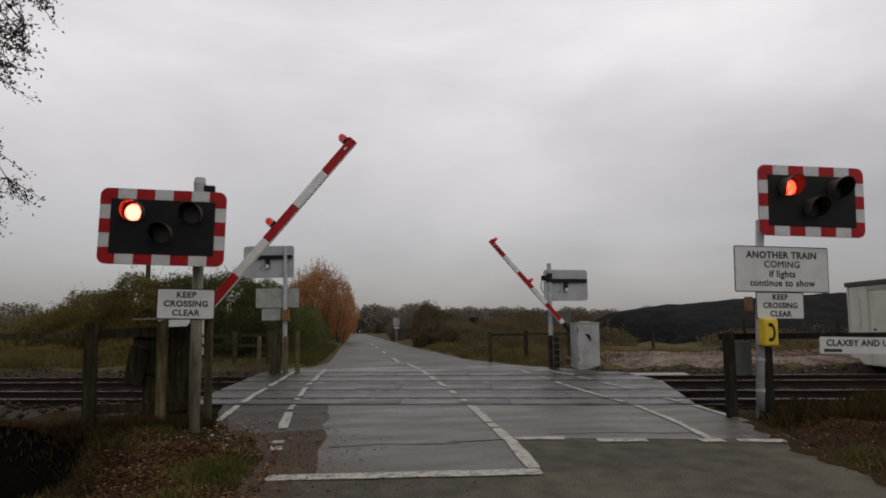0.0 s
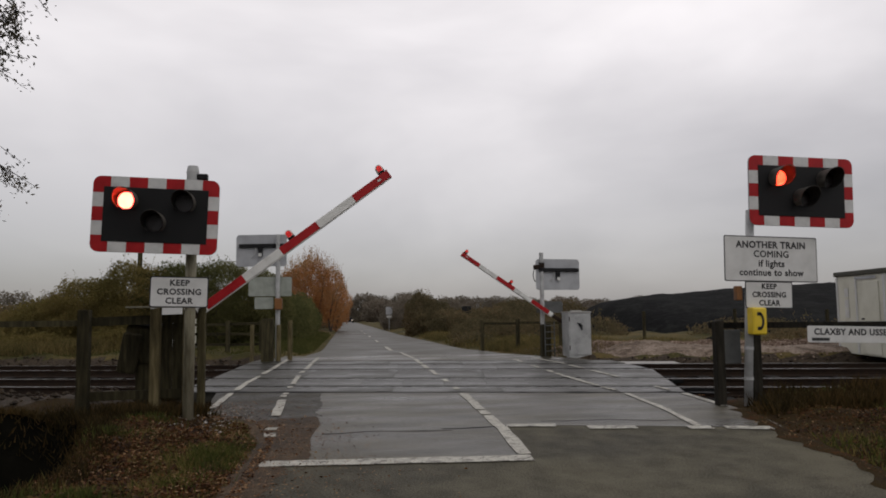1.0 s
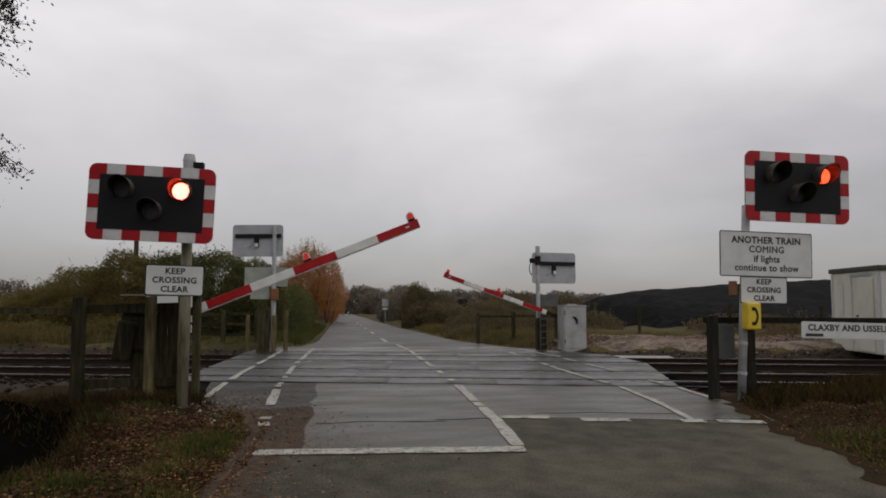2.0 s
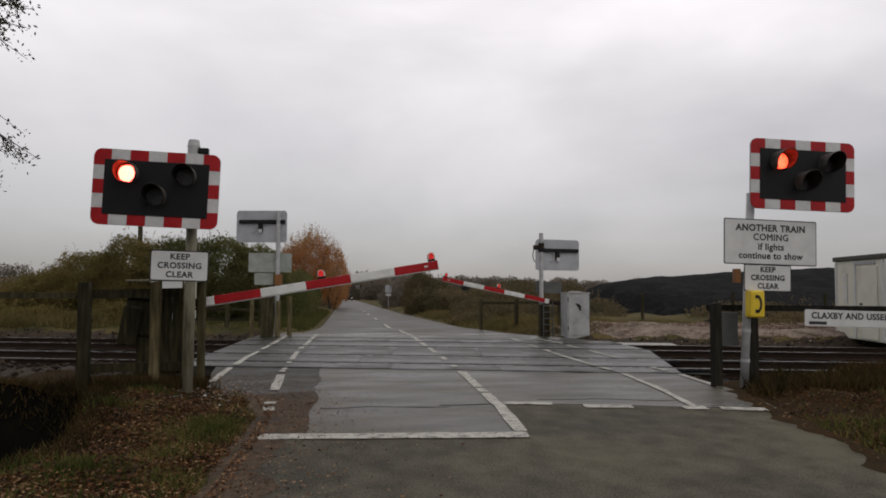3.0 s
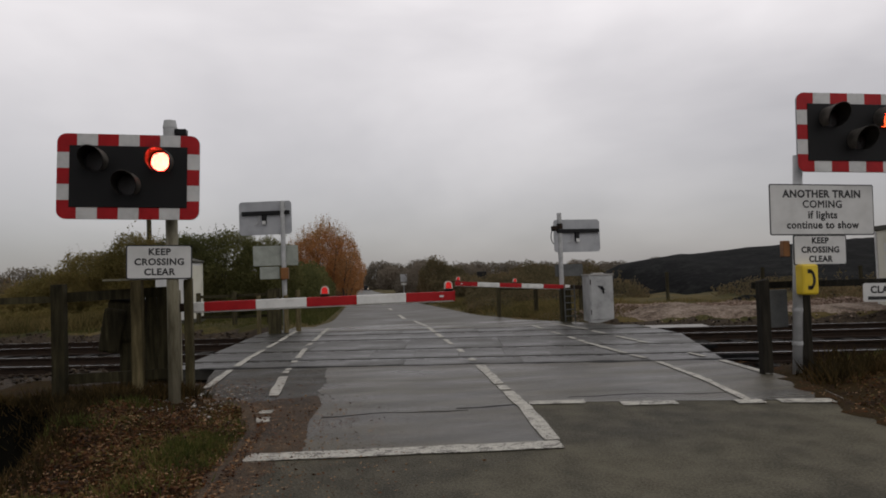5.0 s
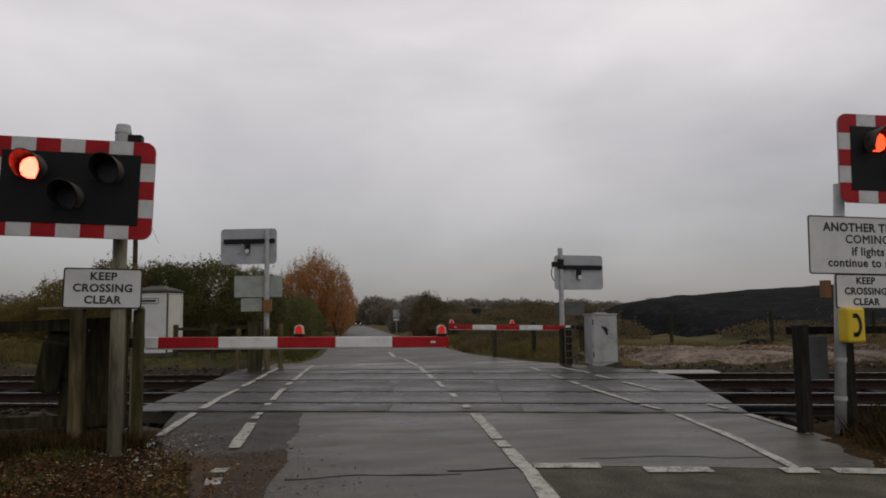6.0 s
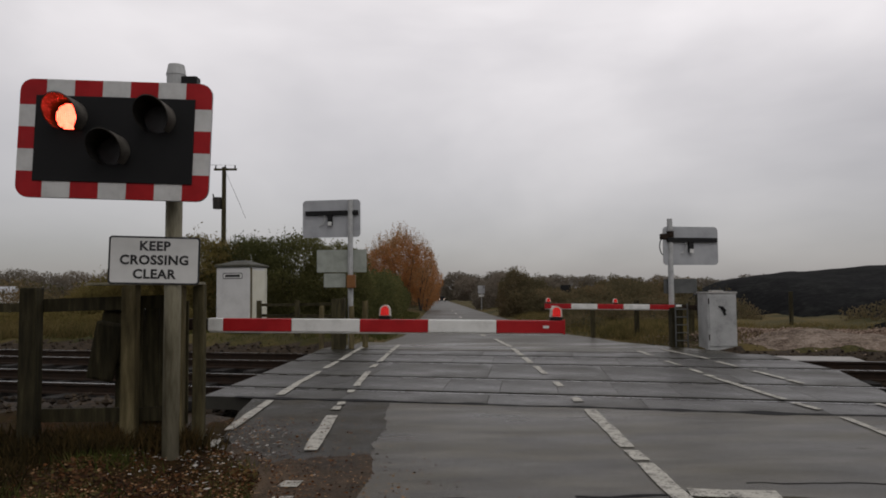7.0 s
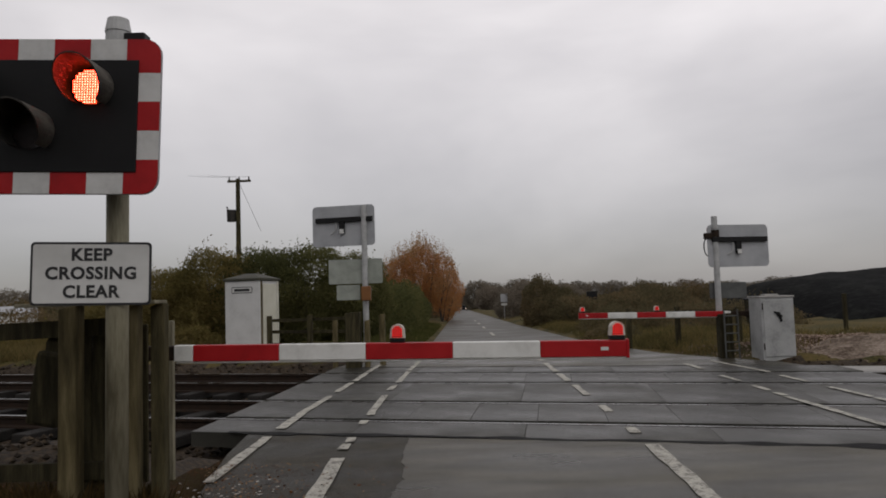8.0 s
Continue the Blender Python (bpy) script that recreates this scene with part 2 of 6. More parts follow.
M["cream"] = material("cream_panel", [(0.52, 0.51, 0.42), (0.62, 0.61, 0.51), (0.66, 0.65, 0.56)], 2.0, 0.5, 0.08, 0.05, 20, fine=0.25)
M["roof_dark"] = material("dirty_roof", [(0.0252, 0.0257, 0.017), (0.0462, 0.045, 0.0302), (0.063, 0.0621, 0.0416)], 4, 0.7, 0.1, 0.3, 40)
M["loo"] = material("pale_plastic", [(0.50, 0.50, 0.49), (0.58, 0.58, 0.57), (0.62, 0.62, 0.61)], 2.5, 0.5, 0.05, 0.04, 20)
M["mound"] = material("black_spoil_heap", [(0.0031, 0.0034, 0.0036), (0.0087, 0.0092, 0.009), (0.0186, 0.0196, 0.0181)], 0.8, 0.95, 0.04, 1.0, 5, fine=0.6, spec=0.05, mid=(3, 0.5))
M["rubble"] = material("broken_stone", [(0.1205, 0.0837, 0.0621), (0.2410, 0.1755, 0.1350), (0.3827, 0.2970, 0.2362)], 9, 0.9, 0.08, 0.5, 40, island=0.5, spec=0.1)
M["rubble_fine"] = material("crushed_brick", [(0.08, 0.058, 0.043), (0.19, 0.148, 0.115), (0.30, 0.245, 0.20)], 2.2, 0.95, 0.04, 1.0, 26, fine=0.8, spec=0.1, mid=(9, 0.6))
M["concrete"] = material("pale_concrete", [(0.24, 0.23, 0.21), (0.32, 0.31, 0.29), (0.38, 0.37, 0.35)], 4, 0.7, 0.1, 0.3, 50)
M["bark"] = material("dark_bark", [(0.025, 0.021, 0.017), (0.05, 0.043, 0.035), (0.08, 0.07, 0.06)], 9, 0.9, 0.05, 0.8, 40, stretch=(3, 3, 0.5))
M["leaf_hedge"] = material("hedge_leaves", [(0.0926, 0.0786, 0.0274), (0.1494, 0.1270, 0.0437), (0.2017, 0.1589, 0.0574), (0.2390, 0.1663, 0.0682)], 0.22, 0.85, 0.1, 0.0, 30, island=0.2, fine=0.1, spec=0.12, leaf=0.6)
M["leaf_dark"] = material("dark_hedge_leaves", [(0.0644, 0.0712, 0.0279), (0.104, 0.1079, 0.0407), (0.1632, 0.1521, 0.0602)], 0.3, 0.85, 0.1, 0.0, 30, island=0.2, fine=0.1, spec=0.12, leaf=0.6)
M["leaf_orange"] = material("autumn_leaves", [(0.264, 0.1503, 0.0723), (0.396, 0.1746, 0.0638), (0.44, 0.2134, 0.0808), (0.363, 0.2328, 0.119)], 0.5, 0.85, 0.1, 0.0, 30, island=0.3, fine=0.1, spec=0.15, leaf=0.6)
# paler and greyer than near leaves: distance haze put into the colour
M["leaf_far"] = material("hazed_distant_leaves", [(0.1730, 0.1536, 0.1216), (0.2076, 0.1818, 0.1434), (0.2561, 0.2112, 0.1664)], 0.08, 0.9, 0.1, 0.0, 30, island=0.15, fine=0.1, spec=0.05, leaf=0.6)
M["leaf_brown"] = material("brown_scrub_leaves", [(0.0865, 0.0799, 0.0427), (0.1399, 0.1145, 0.0639), (0.2132, 0.1532, 0.0826)], 0.4, 0.9, 0.1, 0.0, 30, island=0.25, fine=0.1, spec=0.1, leaf=0.6)
M["leaf_near"] = material("dark_hanging_leaves", [(0.0248, 0.024, 0.0135), (0.0495, 0.045, 0.0243), (0.099, 0.075, 0.0378)], 3, 0.6, 0.1, 0.0, 30, island=0.4, fine=0.1)
M["fallen"] = material("fallen_leaves", [(0.0306, 0.0119, 0.0047), (0.0763, 0.0285, 0.0091), (0.1349, 0.0539, 0.0177), (0.3057, 0.1900, 0.0998)], 3, 0.85, 0.1, 0.0, 30, island=0.6, fine=0.1, spec=0.15)
M["sodden"] = material("sodden_leaves", [(0.0234, 0.0117, 0.0052), (0.0624, 0.0273, 0.0104), (0.1105, 0.0468, 0.0156), (0.0780, 0.0650, 0.0182)], 2.2, 0.8, 0.1, 0.0, 30, island=0.5, fine=0.1, spec=0.2)
M["grassblade"] = material("grass_blades", [(0.0403, 0.0486, 0.0123), (0.0827, 0.0987, 0.0219), (0.2019, 0.1517, 0.0546)], 1.5, 0.8, 0.1, 0.0, 30, island=0.4, fine=0.1, spec=0.2, leaf=0.6)
M["black_timber"] = material("blackened_timber", [(0.009, 0.008, 0.006), (0.018, 0.016, 0.012), (0.034, 0.030, 0.022)], 7, 0.9, 0.1, 0.6, 50, stretch=(3, 3, 0.35), random_ob=0.2, spec=0.15)
M["dull_panel"] = material("dull_grey_panel", [(0.055, 0.057, 0.055), (0.085, 0.088, 0.085), (0.115, 0.118, 0.115)], 5, 0.6, 0.1, 0.08, 40)
M["green_grass"] = material("green_verge_blades", [(0.050, 0.058, 0.016), (0.085, 0.092, 0.028), (0.135, 0.12, 0.045)], 0.8, 0.85, 0.1, 0.0, 30, island=0.35, fine=0.1, spec=0.12, leaf=0.6)
M["leaf_gold"] = material("thin_yellow_leaves", [(0.25, 0.15, 0.07), (0.34, 0.21, 0.10), (0.42, 0.29, 0.15)], 0.5, 0.85, 0.1, 0.0, 30, island=0.3, fine=0.1, spec=0.15, leaf=0.6)
# mud with the ditch's own shade put into the colour, hence near-black
M["ditch"] = material("shaded_ditch_mud", [(0.003, 0.003, 0.002), (0.008, 0.0075, 0.005)], 4, 0.95, 0.04, 0.6, 30, spec=0.03)
M["rubber"] = material("black_rubber", [(0.006, 0.006, 0.0065), (0.012, 0.012, 0.012)], 9, 0.8, 0.1, 0.3, 60, spec=0.15)
M["dry_grass"] = material("dry_grass_blades", [(0.0723, 0.0690, 0.0244), (0.1447, 0.1167, 0.0468), (0.2224, 0.1669, 0.0690)], 0.6, 0.85, 0.1, 0.0, 30, island=0.35, fine=0.1, spec=0.12, leaf=0.6)
M["chips"] = material("pale_chips", [(0.30, 0.28, 0.25), (0.50, 0.48, 0.44)], 9, 0.8, 0.1, 0.1, 40, island=0.5)
M["bank_grass"] = material("bank_grass_blades", [(0.0206, 0.0156, 0.0066), (0.0458, 0.0333, 0.0122), (0.0858, 0.0541, 0.0206)], 1.5, 0.9, 0.1, 0.0, 30, island=0.4, fine=0.1, spec=0.1, leaf=0.3)
M["diode"] = glow("lit_red_diode", (1.0, 0.050, 0.033), 62.0)
M["diode_wall"] = glow("lit_diode_cell", (1.0, 0.11, 0.005), 1.6)
# paler, mottled colour for the outer faces of the hoods
M["hood_outer"] = material("pale_mottled_hood", [(0.0168, 0.0151, 0.0134), (0.0714, 0.0647, 0.0546), (0.1596, 0.1470, 0.1260)], 6, 0.6, 0.12, 0.1, 50)
M["headlamp"] = glow("headlamp", (1.0, 0.9, 0.75), 1.2)
M["shell"] = material("pale_lamp_housing", [(0.39, 0.364, 0.312), (0.572, 0.546, 0.481), (0.676, 0.65, 0.585)], 12, 0.5, 0.1, 0.05, 50)
M["lit_boom"] = glow("lit_boom_lens", (1.0, 0.03, 0.025), 0.8, 70)


# ---- mesh helpers ----
def box(bm, c, s, rz=0.0, bevel=0.0, tilt=None):
    m = Matrix.Translation(c) @ Euler((0, 0, radians(rz))).to_matrix().to_4x4()
    if tilt is not None:
        m = m @ tilt
    r = bmesh.ops.create_cube(bm, size=1.0, matrix=m @ Matrix.Diagonal((*s, 1)))
    if bevel:
        edges = list({e for v in r["verts"] for e in v.link_edges})
        bmesh.ops.bevel(bm, geom=edges, offset=bevel, segments=2, affect="EDGES", profile=0.5)


def tube(bm, a, b, ra, rb=None, seg=14, caps=True):
    a, b = Vector(a), Vector(b)
    rb = ra if rb is None else rb
    d = b - a
    q = d.to_track_quat("Z", "Y").to_matrix().to_4x4()
    bmesh.ops.create_cone(bm, cap_ends=caps, segments=seg, radius1=ra, radius2=rb, depth=d.length, matrix=Matrix.Translation((a + b) / 2) @ q)


def prism(bm, pts, z0, z1):
    lo = [bm.verts.new((x, y, z0)) for x, y in pts]
    hi = [bm.verts.new((x, y, z1)) for x, y in pts]
    n = len(pts)
    bm.faces.new(hi)
    bm.faces.new(lo[::-1])
    for i in range(n):
        bm.faces.new((lo[i], lo[(i + 1) % n], hi[(i + 1) % n], hi[i]))


def rounded_plate(bm, w, h, r, y0, y1, cx=0.0, cz=0.0, seg=5):
    """A plate in the xz plane with rounded corners, from y0 to y1."""
    pts = []
    for sx, sz, a0 in ((1, 1, 0), (-1, 1, 90), (-1, -1, 180), (1, -1, 270)):
        for k in range(seg + 1):
            a = radians(a0 + 90 * k / seg)
            pts.append((cx + sx * (w / 2 - r) + r * math.cos(a), cz + sz * (h / 2 - r) + r * math.sin(a)))
    f = [bm.verts.new((x, y0, z)) for x, z in pts]
    b = [bm.verts.new((x, y1, z)) for x, z in pts]
    n = len(pts)
    bm.faces.new(f if y0 < y1 else f[::-1])
    bm.faces.new(b[::-1] if y0 < y1 else b)
    for i in range(n):
        bm.faces.new((f[i], b[i], b[(i + 1) % n], f[(i + 1) % n]))
    bmesh.ops.recalc_face_normals(bm, faces=bm.faces)


def mesh_ob(name, bm, mat, smooth=False):
    me = bpy.data.meshes.new(name)
    bm.to_mesh(me)
    bm.free()
    for m in (mat if isinstance(mat, (list, tuple)) else [mat]):
        me.materials.append(m)
    if smooth:
        for p in me.polygons:
            p.use_smooth = True
    return new(name, me)


def part(name, bm, mat, parent, label="", m=None, smooth=False):
    ob = mesh_ob(name, bm, mat, smooth)
    ob.parent = parent
    if m is not None:
        ob.matrix_basis = m
    if label:
        ob["label"] = label
    return ob


def thing(name, m, label, category, group="", kind=""):
    ob = new(name)
    ob.empty_display_size = 0.1
    ob.matrix_basis = m
    return tagged(ob, label, category, group, kind)


def soup(name, verts, faces, mat):
    me = bpy.data.meshes.new(name)
    me.from_pydata(verts, [], faces)
    me.materials.append(mat)
    return new(name, me)


def leaf_cloud(centres, size, rng, flat=0.0):
    """Small pointed leaves, each an own island, turned at random round their centres."""
    n = len(centres)
    a = rng.normal(size=(n, 3))
    a /= np.linalg.norm(a, axis=1)[:, None]
    b = rng.normal(size=(n, 3))
    if flat:
        a[:, 2] *= 1 - flat
        b[:, 2] *= 1 - flat
    b -= a * (a * b).sum(1)[:, None] / (a * a).sum(1)[:, None]
    b /= np.linalg.norm(b, axis=1)[:, None]
    s = (size * rng.uniform(0.6, 1.4, n))[:, None]
    c = np.asarray(centres)
    v = np.stack([c - a * s, c + b * s * 0.45, c + a * s, c - b * s * 0.45], 1).reshape(-1, 3)
    f = np.arange(4 * n).reshape(-1, 4)
    return v, f


def cloud_part(name, centres, size, rng, mat, parent, flat=0.0, label=""):
    v, f = leaf_cloud(centres, size, rng, flat)
    ob = soup(name, v.tolist(), f.tolist(), mat)
    ob.parent = parent
    if label:
        ob["label"] = label
    return ob


# ---- ground, road and railway ----
SLOPE = -0.25                       # the tracks cross the road at an angle
RAILS = (6.0, 7.48, 9.62, 11.10)    # where each rail crosses x = 0
TRACK = math.degrees(math.atan(SLOPE))


def fall(y):
    """Far level of the land: the road dips gently beyond the crossing."""
    return -0.0125 * np.clip(np.asarray(y, float) - 16, 0, 390)


def road_half(y):
    left = np.interp(y, [-60, -4, 0.2, 1.3, 2.4, 3.2, 4.0, 5.2, 14, 18, 400], [2.6, 2.52, 2.46, 2.46, 2.7, 3.2, 3.5, 4.05, 3.4, 2.7, 2.7])
    right = np.interp(y, [-60, -4, -1.3, -0.2, 0.8, 2.6, 4.5, 10, 14, 19, 400], [2.3, 2.32, 2.46, 2.7, 2.9, 3.4, 3.6, 4.2, 3.4, 2.3, 2.3])
    return left, right


DITCH_Y = [-3.5, -1.2, -0.5, 0.9, 1.95, 2.35, 2.9, 3.1]
DITCH_X = [-4.9, -4.0, -3.85, -4.05, -4.42, -4.55, -5.1, -5.7]


def ditch(x, y):
    """How deep in the ditch a place lies, 0 to 1."""
    x, y = np.asarray(x, float), np.asarray(y, float)
    edge = np.interp(y, DITCH_Y, DITCH_X)
    return np.clip((edge - x) / 0.45, 0, 1) * np.clip((y + 2.4) / 0.6, 0, 1) * np.clip((2.3 - 0.12 * x - y) / 0.35, 0, 1)


def terrain(x, y):
    x, y = np.asarray(x, float), np.asarray(y, float)
    left, right = road_half(y)
    out = np.where(x < 0, -x - left, x - right)
    bumps = 0.075 * np.sin(2.1 * x + 0.7 * y) * np.sin(1.7 * y - 0.6 * x) + 0.03 * np.sin(5.3 * x) * np.sin(4.7 * y + 1)
    z = np.where(out < 0, -0.10, -0.03 + np.clip(out, 0, 1) * 0.14 + bumps * np.clip(out * 1.5, 0, 1))
    # the ditch beside the near verge, running alongside the railway
    z = z - 2.3 * ditch(x, y)
    # track bed
    c = y - SLOPE * x
    bed = np.clip((c - np.where(x < -4.2, 3.7, 4.3)) / 0.6, 0, 1) * np.clip((13.4 - c) / 0.9, 0, 1)
    z = z * (1 - bed) - 0.30 * bed
    far = np.clip((y - 15) / 5, 0, 1)
    z = z + fall(y) + far * (0.25 * np.sin(0.11 * x + 1) * np.sin(0.09 * y)) * np.clip(out / 12, 0, 1)
    return z


def spaced(a, b, n0, step0, grow):
    vals, v, s = [0.0], 0.0, step0
    while v < max(abs(a), abs(b)):
        v += s
        vals.append(v)
        if len(vals) > n0:
            s *= grow
    neg = [-u for u in vals if u <= abs(a) * 1.3 and u > 0][::-1]
    return np.array(neg + [u for u in vals if u <= abs(b) * 1.3])


def build_ground():
    xs = spaced(-2200, 2200, 55, 0.2, 1.11)
    ys = spaced(-300, 3000, 75, 0.22, 1.09) + 0.0
    X, Y = np.meshgrid(xs, ys)
    Z = terrain(X, Y)
    nx, ny = len(xs), len(ys)
    v = np.stack([X, Y, Z], -1).reshape(-1, 3).tolist()
    f, mi = [], []
    for j in range(ny - 1):
        for i in range(nx - 1):
            f.append((j * nx + i, j * nx + i + 1, (j + 1) * nx + i + 1, (j + 1) * nx + i))
            cx, cy = (xs[i] + xs[i + 1]) / 2, (ys[j] + ys[j + 1]) / 2
            c = cy - SLOPE * cx
            # floor and banks of the ditch take the shade-darkened colour
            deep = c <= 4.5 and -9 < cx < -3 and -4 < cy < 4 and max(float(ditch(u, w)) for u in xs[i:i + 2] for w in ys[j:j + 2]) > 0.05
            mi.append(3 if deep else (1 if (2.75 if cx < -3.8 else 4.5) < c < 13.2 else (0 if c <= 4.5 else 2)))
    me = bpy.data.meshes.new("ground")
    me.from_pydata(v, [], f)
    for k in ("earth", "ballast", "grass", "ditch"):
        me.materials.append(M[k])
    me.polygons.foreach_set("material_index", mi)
    me.polygons.foreach_set("use_smooth", [True] * len(f))
    tagged(new("ground", me), "leaf-strewn verges, track bed and rough grass fields", "ground", kind="structure")


def strip(bm, ys, lf, rf, z, thick):
    """A ribbon of road surface between two edges."""
    rows = []
    for y in ys:
        zz = z + float(fall(y))
        rows.append([bm.verts.new(p) for p in ((lf(y), y, zz), (rf(y), y, zz), (rf(y), y, zz - thick), (lf(y), y, zz - thick))])
    for a, b in zip(rows, rows[1:]):
        for k in range(4):
            bm.faces.new((a[k], a[(k + 1) % 4], b[(k + 1) % 4], b[k]))
    bm.faces.new(rows[0][::-1])
    bm.faces.new(rows[-1])
    bmesh.ops.recalc_face_normals(bm, faces=bm.faces)


def build_road():
    L = lambda y: -float(road_half(y)[0])
    R = lambda y: float(road_half(y)[1])
    bm = bmesh.new()
    strip(bm, np.concatenate([np.linspace(-60, -2, 30), np.linspace(-1.9, 2.2, 22)]), lambda y: L(y) if y < 0.1 else -1.7, R, -0.0005, 0.10)
    tagged(mesh_ob("road_approach", bm, M["asphalt_old"]), "worn brownish grey asphalt of the road approach", "road", kind="structure")
    # crossing approach: skewed far edge along the deck
    bm = bmesh.new()
    prism(bm, [(-1.93, 0.12), (-1.0, 0.07), (-0.03, 0.02), (0.1, 1.78), (0.8, 1.62), (1.6, 1.42), (2.3, 1.22), (3.05, 1.08), (3.3, 2), (3.5, 4.2), (0, 5.07), *[(-1.98 - 0.05 * max(0, (y - 2.7) / 2.5) + 0.05 * noise.noise((y * 1.1, 2, 5)) + 0.03 * noise.noise((y * 5, 1, 8)) + 0.02 * noise.noise((y * 17, 3, 2)), y) for y in np.linspace(5.53, 0.3, 130)]], -0.12, 0.004)
    tagged(mesh_ob("road_crossing", bm, M["asphalt_new"]), "smooth damp grey asphalt before the crossing", "road", kind="structure")
    bm = bmesh.new()
    prism(bm, [(-2.5, 0.12), (-1.75, 0.12), (-1.7, 5.49), (-3.75, 6.0), (-3.65, 5.0), (-3.42, 3.7), (-3.15, 3.2), (-2.7, 2.2), (-2.52, 1.3)], -0.12, -0.001)
    tagged(mesh_ob("road_shoulder", bm, M["asphalt_dark"]), "dark dirty asphalt shoulder beside the lane", "road", kind="structure")
    bm = bmesh.new()
    prism(bm, [(-2.5, 0.12), (-1.8, 0.12), *[(-1.84 - 0.9 * k / 24, 3.0 + 0.12 * noise.noise((k * 0.35, 2, 9)) + 0.05 * noise.noise((k * 1.3, 6, 1)) - 0.012 * k) for k in range(25)], (-2.78, 2.4), (-2.6, 1.9), (-2.52, 1.3)], -0.12, 0.002)
    tagged(mesh_ob("road_margin", bm, M["brown"]), "brown gravelly strip beside the lane", "road", kind="structure")
    bm = bmesh.new()
    prism(bm, [(-4.1, 13.2), (0, 12.2), (4.4, 11.1), (4.3, 11.9), (3.6, 13.0), (2.9, 14.4), (-2.6, 14.9), (-3.4, 15.2), (-3.9, 14.0)], -0.12, 0.004)
    tagged(mesh_ob("road_crossing_far", bm, M["asphalt_new"]), "smooth damp asphalt beyond the crossing", "road", kind="structure")
    bm = bmesh.new()
    ys = np.concatenate([np.linspace(14.2, 40, 16), np.linspace(45, 406, 30)])
    strip(bm, ys, lambda y: float(np.interp(y, [14, 18, 400], [-3.0, -2.45, -2.9])), lambda y: float(np.interp(y, [14, 18, 40, 400], [3.0, 2.2, 1.7, 0.2])), -0.004, 0.12)
    tagged(mesh_ob("road_beyond", bm, M["asphalt_far"]), "straight grey country road running into the distance", "road", kind="structure")


def line_prism(bm, a, b, w, z=0.010, jitter=0.012):
    """A painted stroke with a slightly ragged edge."""
    a, b = Vector(a), Vector(b)
    d = (b - a).normalized()
    n = Vector((-d.y, d.x)) * w / 2
    k = max(2, int((b - a).length / 0.25) + 1)
    le = [a.lerp(b, i / (k - 1)) + n * (1 + random.uniform(-jitter, jitter) / w * 2) for i in range(k)]
    ri = [a.lerp(b, i / (k - 1)) - n * (1 + random.uniform(-jitter, jitter) / w * 2) for i in range(k)]
    prism(bm, [tuple(p) for p in ri] + [tuple(p) for p in le[::-1]], z - 0.004, z)


